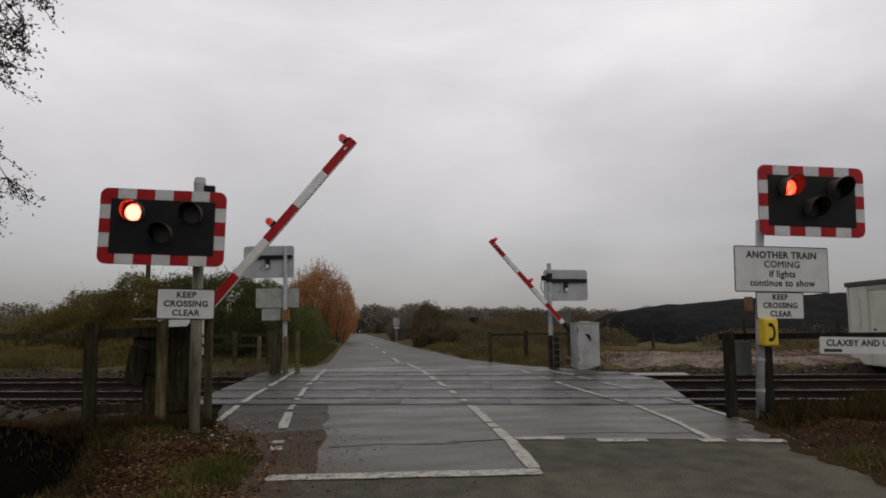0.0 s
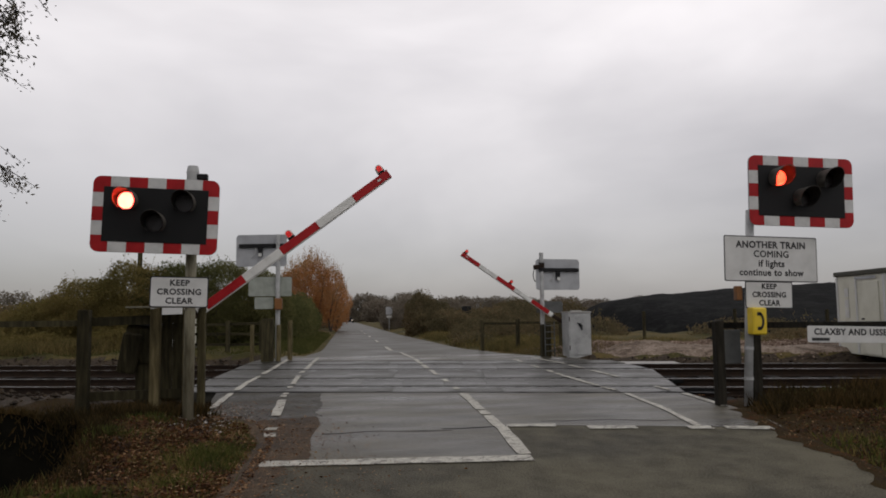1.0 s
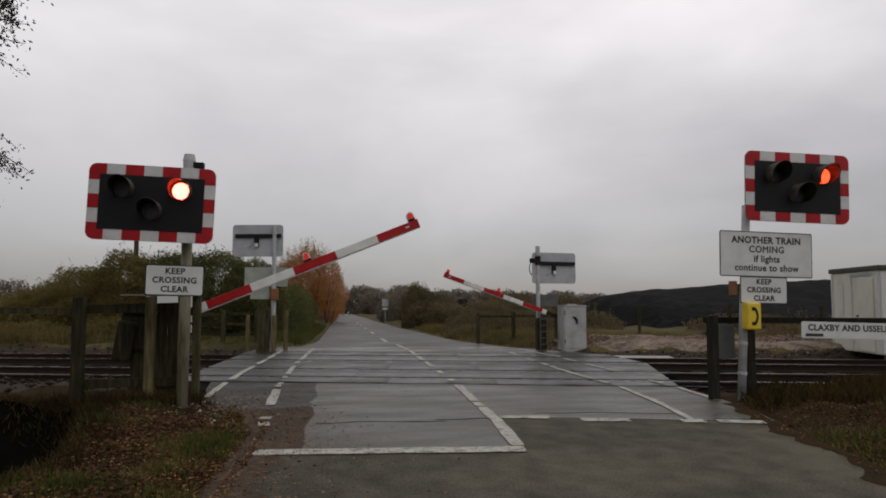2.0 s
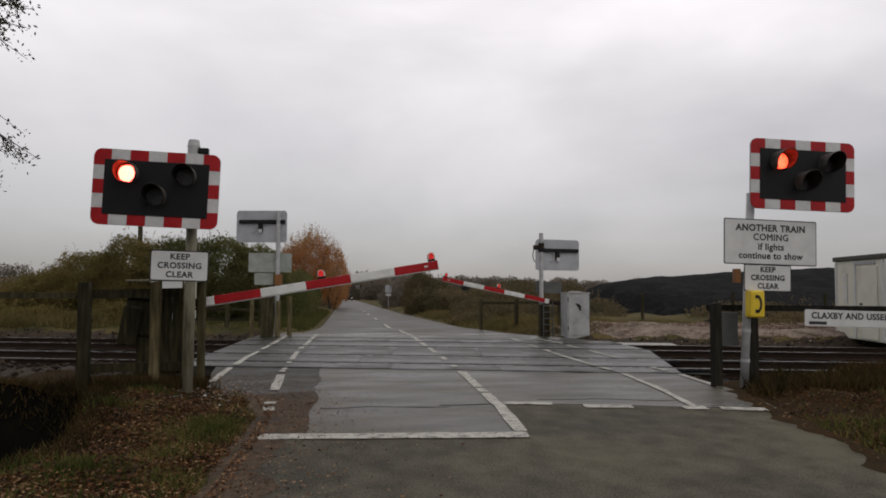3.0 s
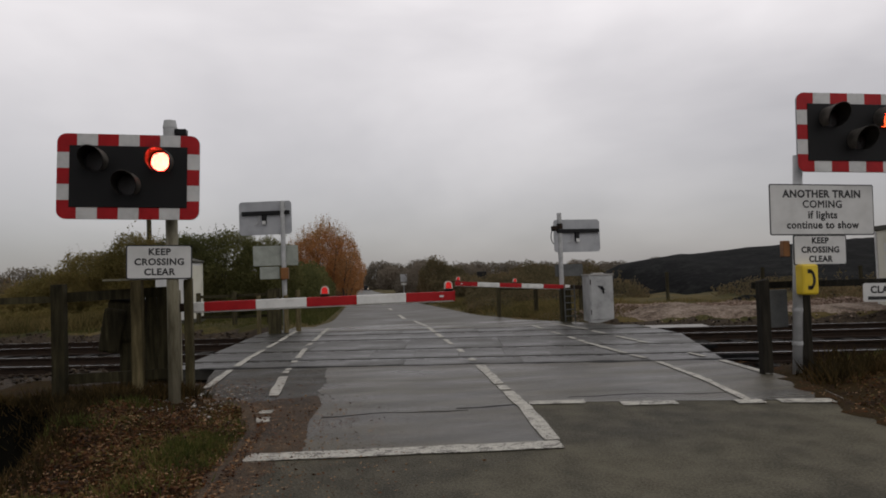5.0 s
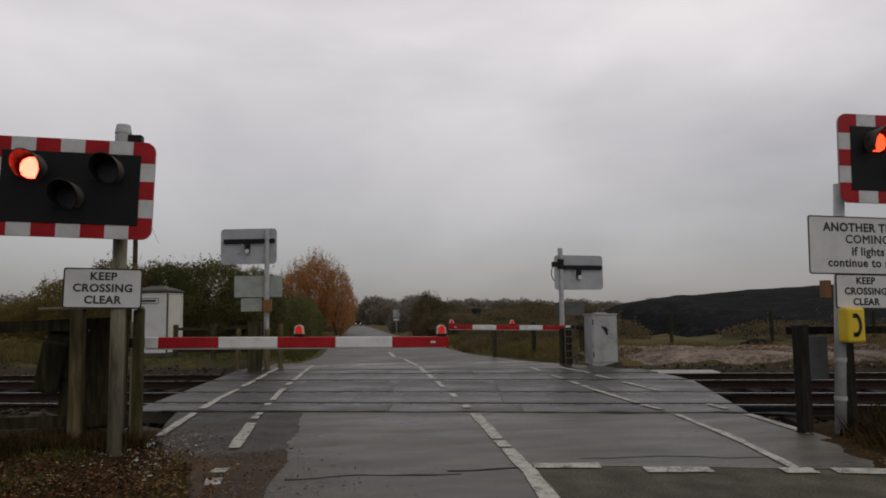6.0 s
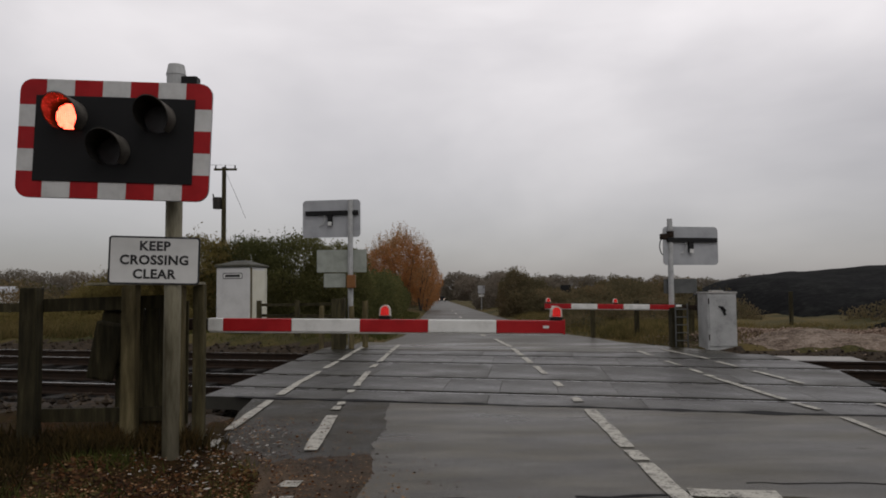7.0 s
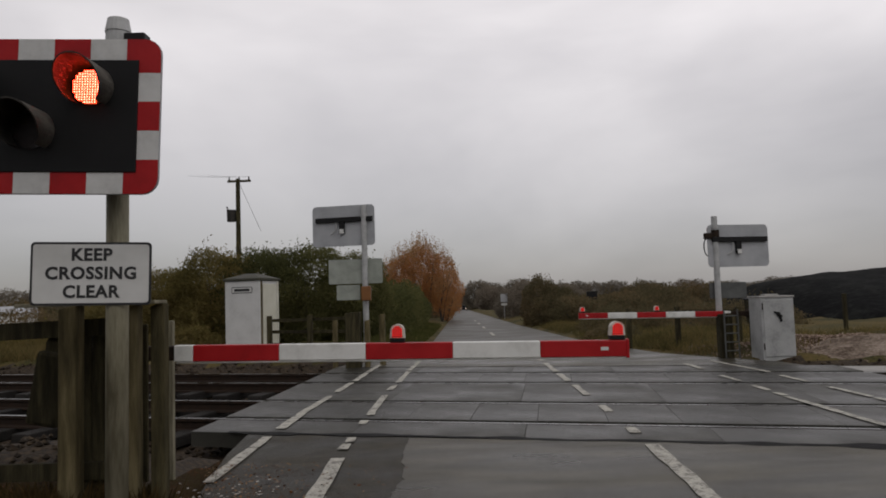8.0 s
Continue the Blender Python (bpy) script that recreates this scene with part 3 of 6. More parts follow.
def build_lines():
    def mark(label, strokes, w, z=0.010):
        bm = bmesh.new()
        for a, b in strokes:
            line_prism(bm, a, b, w, z)
        tagged(mesh_ob("road_marking", bm, M["line"]), label, "road marking", kind="structure")
    mark("white stop line across the lane", [((-2.46, 0.16), (-0.02, -0.02))], 0.22, 0.012)
    mark("white centre line on the approach", [((-0.05, 0.13), (0.05, 1.55)), ((0.05, 1.55), (0.07, 2.5)), ((0.07, 2.6), (0.085, 2.93)), ((0.09, 3.05), (0.155, 4.9))], 0.125, 0.0135)
    mark("broken white centre line over the crossing", [((0.15, 5.45), (0.155, 5.75)), ((0.16, 6.75), (0.16, 7.2)), ((0.15, 8.15), (0.15, 9.25)), ((0.145, 9.78), (0.14, 10.85)), ((0.14, 11.2), (0.14, 12.9)), ((0.13, 13.3), (-0.03, 15.8))], 0.095, 0.0125)
    bm = bmesh.new()
    for y0, y1 in ((17.2, 20.5), (26, 29), (35, 38), (44, 47), (53, 56)):
        box(bm, (-0.12 - 0.006 * y0, (y0 + y1) / 2, float(fall((y0 + y1) / 2)) + 0.006), (0.12, y1 - y0, 0.01), tilt=Euler((-0.0125, 0, 0)).to_matrix().to_4x4())
    tagged(mesh_ob("road_marking", bm, M["line"]), "broken white centre line down the far road", "road marking", kind="structure")
    mark("broken white give-way line on the far lane", [((0.14, 1.74), (0.68, 1.64)), ((0.98, 1.42), (1.5, 1.33)), ((2.03, 1.2), (2.28, 1.15)), ((2.42, 1.12), (2.88, 1.0))], 0.19, 0.012)
    mark("white edge line beside the lane", [((-2.44, 1.5), (-2.46, 1.72)), ((-2.48, 1.95), (-2.47, 2.1)), ((-2.52, 3.05), (-2.58, 4.66))], 0.125, 0.0145)
    mark("broken white edge line over the crossing", [((-2.6, 5.03), (-2.6, 5.28)), ((-2.58, 5.36), (-2.6, 5.58)), ((-2.6, 6.35), (-2.6, 6.58)), ((-2.59, 6.94), (-2.6, 8.65)), ((-2.59, 9.25), (-2.57, 9.8)), ((-2.55, 10.2), (-2.5, 11.9)), ((-2.5, 12.1), (-2.42, 14.1))], 0.095, 0.0145)
    mark("worn white outer edge line of the crossing", [((-3.40, 3.2), (-3.43, 3.48)), ((-3.45, 3.94), (-3.46, 4.62)), ((-3.46, 4.62), (-3.475, 5.2)), ((-3.46, 5.24), (-3.49, 5.74)), ((-3.46, 6.2), (-3.46, 7.3)), ((-3.46, 7.32), (-3.39, 8.75)), ((-3.37, 9.2), (-3.32, 10.35)), ((-3.31, 10.6), (-3.28, 11.9)), ((-3.27, 12.1), (-3.17, 14.2))], 0.1, 0.0145)
    mark("white edge line of the far lane", [((2.18, 1.26), (2.41, 2.6)), ((2.41, 2.6), (2.56, 4.3)), ((2.56, 4.75), (2.53, 5.2)), ((2.53, 5.45), (2.49, 7.5)), ((2.51, 7.6), (2.51, 7.85)), ((2.53, 8.1), (2.53, 8.6)), ((2.55, 9.15), (2.55, 9.9)), ((2.6, 10.95), (2.6, 11.9))], 0.085, 0.0145)
    mark("white outer edge line of the far lane", [((3.28, 2.7), (3.38, 4.1)), ((3.4, 4.6), (3.38, 5.1)), ((3.4, 6.8), (3.42, 7.2)), ((3.42, 7.3), (3.39, 8.25)), ((3.39, 8.85), (3.38, 9.7)), ((3.42, 10.2), (3.2, 12.3))], 0.085, 0.0145)


def rail_profile():
    h = 0.158
    return [(-0.035, 0), (0.035, 0), (0.034, -0.035), (0.01, -0.05), (0.01, -0.125), (0.07, -0.14), (0.07, -h), (-0.07, -h), (-0.07, -0.14), (-0.01, -0.125), (-0.01, -0.05), (-0.034, -0.035)]


def build_railway():
    d = Vector((math.cos(radians(TRACK)), math.sin(radians(TRACK)), 0))
    n = Vector((-d.y, d.x, 0))
    for pair in ((0, 1), (2, 3)):
        mid = (RAILS[pair[0]] + RAILS[pair[1]]) / 2
        t = thing("railway_track", Matrix.Identity(4), "worn steel rails on dark sleepers crossing the road", "railway track", "railway tracks")
        for k in pair:
            bm = bmesh.new()
            ends = []
            for u in (-120, 120):
                ends.append([bm.verts.new(Vector((0, RAILS[k], -0.006)) + d * u + n * a + Vector((0, 0, b))) for a, b in rail_profile()])
            for i in range(12):
                f = bm.faces.new((ends[0][i], ends[0][(i + 1) % 12], ends[1][(i + 1) % 12], ends[1][i]))
                f.material_index = 0 if i == 0 else 1
            bmesh.ops.recalc_face_normals(bm, faces=bm.faces)
            part("rail", bm, [M["rail_top"], M["rust"]], t)
            for side in (-1, 1):
                bm = bmesh.new()
                a, b = Vector((0, RAILS[k], -0.05)) + n * 0.075 * side - d * 4.4, Vector((0, RAILS[k], -0.05)) + n * 0.075 * side + d * 4.6
                q = (b - a).to_track_quat("X", "Z").to_matrix().to_4x4()
                bmesh.ops.create_cube(bm, size=1.0, matrix=Matrix.Translation((a + b) / 2) @ q @ Matrix.Diagonal(((b - a).length, 0.065, 0.06, 1)))
                part("groove_seal", bm, M["rubber"], t, "black rubber groove seal")
        bm = bmesh.new()
        box(bm, (0, 0, 0), (0.25, 2.5, 0.13), bevel=0.012)
        first = None
        for k in range(-46, 47):
            u = k * 0.68
            p = Vector((0, mid, -0.215)) + d * u
            if -4.2 < p.x < 4.5:
                continue
            if first is None:
                first = part("sleeper", bm, M["sleeper"], t)
                ob = first
            else:
                ob = new("sleeper", first.data)
                ob.parent = t
            ob.matrix_basis = pose(p.x, p.y, p.z + random.uniform(-0.012, 0.01), 0, 0, TRACK + random.uniform(-0.8, 0.8))


def build_deck():
    """Rubber and concrete crossing panels between and beside the rails, each a piece of its own."""
    d = Vector((math.cos(radians(TRACK)), math.sin(radians(TRACK)), 0))
    t = thing("crossing_deck", Matrix.Identity(4), "dark damp level crossing deck of jointed panels", "crossing deck", kind="structure")
    k = math.cos(radians(TRACK))
    spans = [(5.12, 5.89, 1.8), (6.115, 7.365, 0.75), (7.595, 9.505, 1.8), (9.735, 10.985, 0.75), (11.215, 12.2, 1.8)]
    xl = lambda c: float(np.interp(c, [5, 7.4, 12.2], [-4.45, -4.3, -4.1]))
    xr = lambda c: float(np.interp(c, [5.1, 9.5, 12.2], [3.5, 4.75, 4.85]))
    for c0, c1, w in spans:
        lo, hi = xl((c0 + c1) / 2), min(xr(c0), xr(c1))
        n = int((hi - lo - 0.25) / (w * k))
        us = [lo + w * k * i for i in range(1, n + 1)]
        left = [(xl(c0), xl(c1))] + [(u, u + 0.12 * (c1 - c0)) for u in us]
        right = [(u, u + 0.12 * (c1 - c0)) for u in us] + [(xr(c0), xr(c1))]
        wide = None
        for i, (e, f) in enumerate(zip(left, right)):
            g = 0.0015
            inner = 0 < i < len(left) - 1
            if not (inner and wide):
                ox, oy = e[0], c0 + SLOPE * e[0]
                pts = [(x - ox, c + SLOPE * x - oy) for x, c in ((e[0] + g, c0 + g), (f[0] - g, c0 + g), (f[1] - g, c1 - g), (e[1] + g, c1 - g))]
                bm = bmesh.new()
                prism(bm, pts, -0.16, 0.0)
                bmesh.ops.recalc_face_normals(bm, faces=bm.faces)
                top = [ed for ed in bm.edges if all(v.co.z > -0.01 for v in ed.verts)]
                bmesh.ops.bevel(bm, geom=top, offset=0.003, segments=1, affect="EDGES")
                ob = mesh_ob("panel", bm, M["deck"])
                if inner:
                    wide = ob.data
            else:
                ob = new("panel", wide)
            ob.parent = t
            ob.matrix_basis = pose(e[0], c0 + SLOPE * e[0], random.uniform(0.0, 0.004), random.uniform(-0.06, 0.06), random.uniform(-0.05, 0.05), 0)


def build_seams():
    """Ragged black bitumen seams and cracks in the surface."""
    bm = bmesh.new()
    def crack(a, b, w, wob):
        a, b = Vector(a), Vector(b)
        k = int((b - a).length / 0.12) + 2
        up, lo = [], []
        for i in range(k):
            q = a.lerp(b, i / (k - 1))
            o = wob * noise.noise((q.x * 1.1, q.y * 1.1, 7)) + wob * 0.4 * noise.noise((q.x * 4, q.y * 4, 2))
            ww = w * (0.35 + abs(noise.noise((q.x * 2.3, q.y * 2.3, 11))) * 2.2)
            up.append((q.x, q.y + o + ww / 2))
            lo.append((q.x, q.y + o - ww / 2))
        prism(bm, lo + up[::-1], 0.002, 0.0065)
    crack((-4.0, 6.1), (4.1, 4.07), 0.15, 0.06)
    crack((-0.6, 1.72), (0.12, 1.70), 0.07, 0.1)
    crack((-1.9, 1.55), (-0.5, 1.62), 0.035, 0.12)
    crack((0.6, 1.95), (2.2, 1.72), 0.03, 0.15)
    crack((-3.9, 13.2), (3.8, 11.35), 0.06, 0.08)
    tagged(mesh_ob("bitumen_seam", bm, M["rubber"]), "ragged black bitumen seams and cracks in the road", "road seam", kind="structure")


def build_fringe():
    """Dirt and moss creeping in ragged tongues over the edges of the asphalt."""
    for side, ys in ((-1, np.linspace(-9, 3.3, 150)), (1, np.linspace(-9, 2.4, 140))):
        bm = bmesh.new()
        rows = []
        for y in ys:
            e = float(road_half(y)[0 if side < 0 else 1])
            w = 0.16 + 0.22 * noise.noise((y * 0.9, side, 3)) + 0.12 * noise.noise((y * 3.1, side, 9)) + 0.05 * noise.noise((y * 9, side, 4))
            if side < 0 and y < 1.2:
                w += 0.16 + 0.2 * noise.noise((y * 1.7, 5, 2))
            if y > 2.2 and side < 0:
                w *= 0.5
            w = max(w, 0.02)
            rows.append([bm.verts.new((side * (e + 0.12), y, float(terrain(side * (e + 0.12), y)) + 0.004)), bm.verts.new((side * e, y, 0.016)), bm.verts.new((side * (e - w), y, 0.0015))])
        for a, b in zip(rows, rows[1:]):
            for i in range(2):
                bm.faces.new((a[i], a[i + 1], b[i + 1], b[i]))
        bmesh.ops.recalc_face_normals(bm, faces=bm.faces)
        for f in bm.faces:
            if f.normal.z < 0:
                f.normal_flip()
        tagged(mesh_ob("verge_edge", bm, M["brown" if side < 0 else "earth"], True), "dirt and moss creeping over the road edge", "verge", kind="structure")


build_ground()
build_fringe()
build_road()
build_seams()
build_lines()
build_railway()
build_deck()


# ---- signals and signs ----
def hump(bm, w, h, back, front):
    """An arched block: flat foot, round top; front faces the road users."""
    pts = [(-w, 0), (w, 0)] + [(w * 0.93 * math.cos(a), h - w * 0.9 + w * 0.9 * math.sin(a)) for a in np.linspace(0, math.pi, 13)]
    prism(bm, pts, back, front)
    bmesh.ops.transform(bm, matrix=Matrix.Rotation(math.pi / 2, 4, "X"), verts=bm.verts)


def lettering(text, size, parent, m, weight=0.026):
    cu = bpy.data.curves.new("lettering", "FONT")
    cu.body, cu.size, cu.align_x, cu.align_y = text, size, "CENTER", "CENTER"
    cu.extrude, cu.offset, cu.space_character, cu.resolution_u = 0.001, size * (0.0 if "M" in text else (0.034 if text.isupper() else weight)), 1.08, 3
    shifts = ((-1, 0), (1, 0), (0, 1), (0, -1)) if "M" in text else ((0, 0),)
    tmp = bpy.data.objects.new("lettering", cu)
    me = bpy.data.meshes.new_from_object(tmp)
    bpy.data.objects.remove(tmp)
    bpy.data.curves.remove(cu)
    me.name = "lettering"
    me.materials.clear()
    me.materials.append(M["text"])
    if len(shifts) > 1:
        bm = bmesh.new()
        for i, (sx, sy) in enumerate(shifts):
            d = Vector((sx, sy, 0)) * size * 0.022 + Vector((0, 0, 0.0002 * i))
            n0 = len(bm.verts)
            bm.from_mesh(me)
            bm.verts.ensure_lookup_table()
            bmesh.ops.translate(bm, vec=d, verts=bm.verts[n0:])
        bm.to_mesh(me)
        bm.free()
    ob = new("lettering", me)
    ob["kind"] = "stuff"
    ob.parent = parent
    ob.matrix_basis = m
    return ob


def visor():
    """A hood: a tube open below, cut back on a slant, with thickness."""
    bm = bmesh.new()
    ro, ri = 0.122, 0.114
    rows = []
    for k in range(25):
        a = radians(-142 + 284 * k / 24)
        ln = 0.25 * (0.30 + 0.70 * (0.5 + 0.5 * math.cos(a)) ** 0.8)
        rows.append([bm.verts.new((r * math.sin(a), y, r * math.cos(a))) for r, y in ((ro, 0), (ro, -ln), (ri, -ln), (ri, 0))])
    for p, q in zip(rows, rows[1:]):
        for i in range(4):
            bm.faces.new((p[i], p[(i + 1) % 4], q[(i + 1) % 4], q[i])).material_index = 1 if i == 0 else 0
    bm.faces.new(rows[0])
    bm.faces.new(rows[-1][::-1])
    bmesh.ops.recalc_face_normals(bm, faces=bm.faces)
    return bm


def disc(r, y0, y1):
    bm = bmesh.new()
    tube(bm, (0, y1, 0), (0, y0, 0), r, r, 28)
    return bm


def diode_cells(r, pitch=0.0142, wall=0.0019, depth=0.0152):
    """A round field of square cells, each with a bright diode at its bottom."""
    bm = bmesh.new()
    n = int(r / pitch) + 1
    back, front, h = -0.0235, -0.0235 - depth, pitch / 2
    for i in range(-n, n + 1):
        for j in range(-n, n + 1):
            x, z = i * pitch, j * pitch
            if math.hypot(x, z) > r - h:
                continue
            ring = lambda e, y: [bm.verts.new((x + sx * e, y, z + sz * e)) for sx, sz in ((-1, -1), (1, -1), (1, 1), (-1, 1))]
            out, lip, deep = ring(h, front), ring(h - wall, front), ring(h - wall, back)
            bm.faces.new(deep).material_index = 0
            for k in range(4):
                bm.faces.new((lip[k], lip[(k + 1) % 4], deep[(k + 1) % 4], deep[k])).material_index = 1
                bm.faces.new((out[k], out[(k + 1) % 4], lip[(k + 1) % 4], lip[k])).material_index = 2
    return bm


W, H = 1.377, 0.862
LAMPS = ((-0.315, 0.155), (0.315, 0.155), (0.0, -0.085))


def signal_head(parent, m, front=True):
    """Backing board with chequered border, three hooded lamps; the lit lens is returned."""
    bm = bmesh.new()
    rounded_plate(bm, W, H, 0.09, 0.0, 0.018)
    board = part("backing_board", bm, M["sign_back"], parent, "grey metal backing board", m)
    if not front:
        bm = bmesh.new()
        box(bm, (-0.02, 0.05, 0.13), (1.25, 0.06, 0.10), bevel=0.008)
        box(bm, (0.02, 0.05, -0.02), (0.12, 0.05, 0.26), bevel=0.008)
        part("lamp_rail", bm, M["black"], board, "black steel lamp bracket")
        bm = bmesh.new()
        box(bm, (0.02, 0.082, -0.12), (0.09, 0.03, 0.09), bevel=0.006)
        part("junction_box", bm, M["white"], board, "small white junction box")
        bm = bmesh.new()
        pts = [(0.30 - 0.16 * math.sin(a), 0.06, 0.0 + 0.17 * math.cos(a)) for a in np.linspace(0.1, 3.0, 12)]
        for a, b in zip(pts, pts[1:]):
            tube(bm, a, b, 0.012, seg=8)
        part("conduit", bm, M["galv"], board)
    bt = 0.135
    top = [(-W / 2, -W / 2 + 0.19)] + [(-W / 2 + 0.19 + (W - 0.38) / 5 * i, -W / 2 + 0.19 + (W - 0.38) / 5 * (i + 1)) for i in range(5)] + [(W / 2 - 0.19, W / 2)]
    for z, s in ((H / 2 - bt / 2, 1), (-H / 2 + bt / 2, -1)):
        for i, (a, b) in enumerate(top):
            bm = bmesh.new()
            corner = i in (0, 6)
            if corner:
                sx = 1 if i == 6 else -1
                hh = 0.19
                pts = []
                cx, cz, r = sx * (W / 2 - 0.09), s * (H / 2 - 0.09), 0.088
                for k in range(6):
                    an = radians(90 * k / 5)
                    pts.append((cx + sx * r * math.cos(an), cz + s * r * math.sin(an)))
                inner = a if sx > 0 else b
                pts += [(inner, s * (H / 2 - 0.002)), (inner, s * (H / 2 - bt)), (sx * (W / 2 - bt), s * (H / 2 - bt)), (sx * (W / 2 - bt), s * (H / 2 - hh)), (sx * (W / 2 - 0.002), s * (H / 2 - hh))]
                f = [bm.verts.new((x, -0.006, zz)) for x, zz in pts]
                g = [bm.verts.new((x, -0.001, zz)) for x, zz in pts]
                bm.faces.new(f)
                for k in range(len(pts)):
                    bm.faces.new((f[k], g[k], g[(k + 1) % len(pts)], f[(k + 1) % len(pts)]))
                bmesh.ops.recalc_face_normals(bm, faces=bm.faces)
            else:
                box(bm, ((a + b) / 2, -0.0035, z), (b - a - 0.001, 0.005, bt - 0.004))
            part("border_panel", bm, M["red"] if i % 2 == 0 else M["white_refl"], board)
    for x in (-W / 2 + bt / 2, W / 2 - bt / 2):
        hh = (H - 0.38) / 3
        for i in range(3):
            bm = bmesh.new()
            box(bm, (x, -0.0035, -H / 2 + 0.19 + hh * (i + 0.5)), (bt - 0.004, 0.005, hh - 0.001))
            part("border_panel", bm, M["red"] if i == 1 else M["white_refl"], board)
    bm = bmesh.new()
    box(bm, (0, -0.008, 0), (W - 2 * bt + 0.03, 0.012, H - 2 * bt + 0.03), bevel=0.004)
    part("front_panel", bm, M["black"], board, "matt black lamp panel")
    for x, z in LAMPS:
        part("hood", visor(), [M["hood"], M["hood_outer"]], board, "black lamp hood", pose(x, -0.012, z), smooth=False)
        part("lens", disc(0.100, -0.022, -0.010), M["lens_off"], board, "unlit dark lens", pose(x, 0, z))
    if front:
        return part("lit_lens", diode_cells(0.1), [M["diode"], M["diode_wall"], M["lens_off"]], board, "glowing red lens", pose(LAMPS[0][0], 0, LAMPS[0][1]), smooth=False)


def plate_sign(parent, name, w, h, m, lines=(), face="white", back="sign_back", label="", border=True):
    bm = bmesh.new()
    rounded_plate(bm, w - 0.006, h - 0.006, 0.023, 0.0, 0.006)
    p = part(name, bm, M[back], parent, label, m)
    bm = bmesh.new()
    rounded_plate(bm, w, h, 0.025, -0.003, -0.0005)
    part("rim", bm, M["text"] if border else M[face], p, "black painted rim" if border else "")
    bm = bmesh.new()
    rounded_plate(bm, w - 0.027, h - 0.027, 0.018, -0.006, -0.0032)
    part("face", bm, M[face], p, "white sign face")
    for text, size, z in lines:
        lettering(text, size, p, pose(0, -0.0075, z, 90))
    return p


def wooden_post(x, y, top, w=0.15, mat="timber", label="square weathered timber post set in the verge", rz=0.0, lean=0.0, group="timber posts"):
    bm = bmesh.new()
    z0 = float(terrain(x, y)) - 0.1
    hgt = top - z0
    box(bm, (0, 0, hgt / 2), (w, w, hgt), bevel=0.012)
    for v in bm.verts:
        if v.co.z > hgt - 0.05:
            v.co.z += 0.02 * v.co.x / w
    ob = mesh_ob("timber_post", bm, M[mat])
    ob.matrix_basis = pose(x, y, z0, 0, lean, rz)
    return tagged(ob, label, "post", group)


def near_left_signal():
    t = thing("crossing_signal", pose(-3.475, 2.53, 0.0, 0, 0.25, 0), "hooded crossing lights on a chequered red and white board", "crossing signal", "crossing signals")
    bm = bmesh.new()
    tube(bm, (0, 0, -0.1), (0, 0, 2.9), 0.062, 0.062, 18)
    part("pole", bm, M["pole"], t, "weathered grey pole", smooth=True)
    bm = bmesh.new()
    tube(bm, (0, 0, 2.88), (0, 0, 3.0), 0.07, 0.07, 18)
    tube(bm, (0, 0, 2.98), (0, 0, 3.06), 0.075, 0.06, 18)
    part("pole_cap", bm, M["galv"], t)
    bm = bmesh.new()
    box(bm, (0.11, 0.0, 2.93), (0.13, 0.09, 0.07), bevel=0.01)
    part("bracket", bm, M["black"], t)
    for z in (2.2, 2.7):
        bm = bmesh.new()
        box(bm, (-0.08, -0.12, z), (0.5, 0.20, 0.06), bevel=0.008)
        part("board_bracket", bm, M["black"], t)
    lit = signal_head(t, pose(-0.355, -0.24, 2.43, 0, 1.7, 1.3) @ Matrix.Scale(1.015, 4))
    plate_sign(t, "sign_plate", 0.648, 0.36, pose(-0.108, -0.085, 1.552, 0, 1.0, 10.5), (("KEEP", 0.096, 0.105), ("CROSSING", 0.096, 0.0), ("CLEAR", 0.096, -0.105)), label="white sign lettered KEEP CROSSING CLEAR")
    return lit


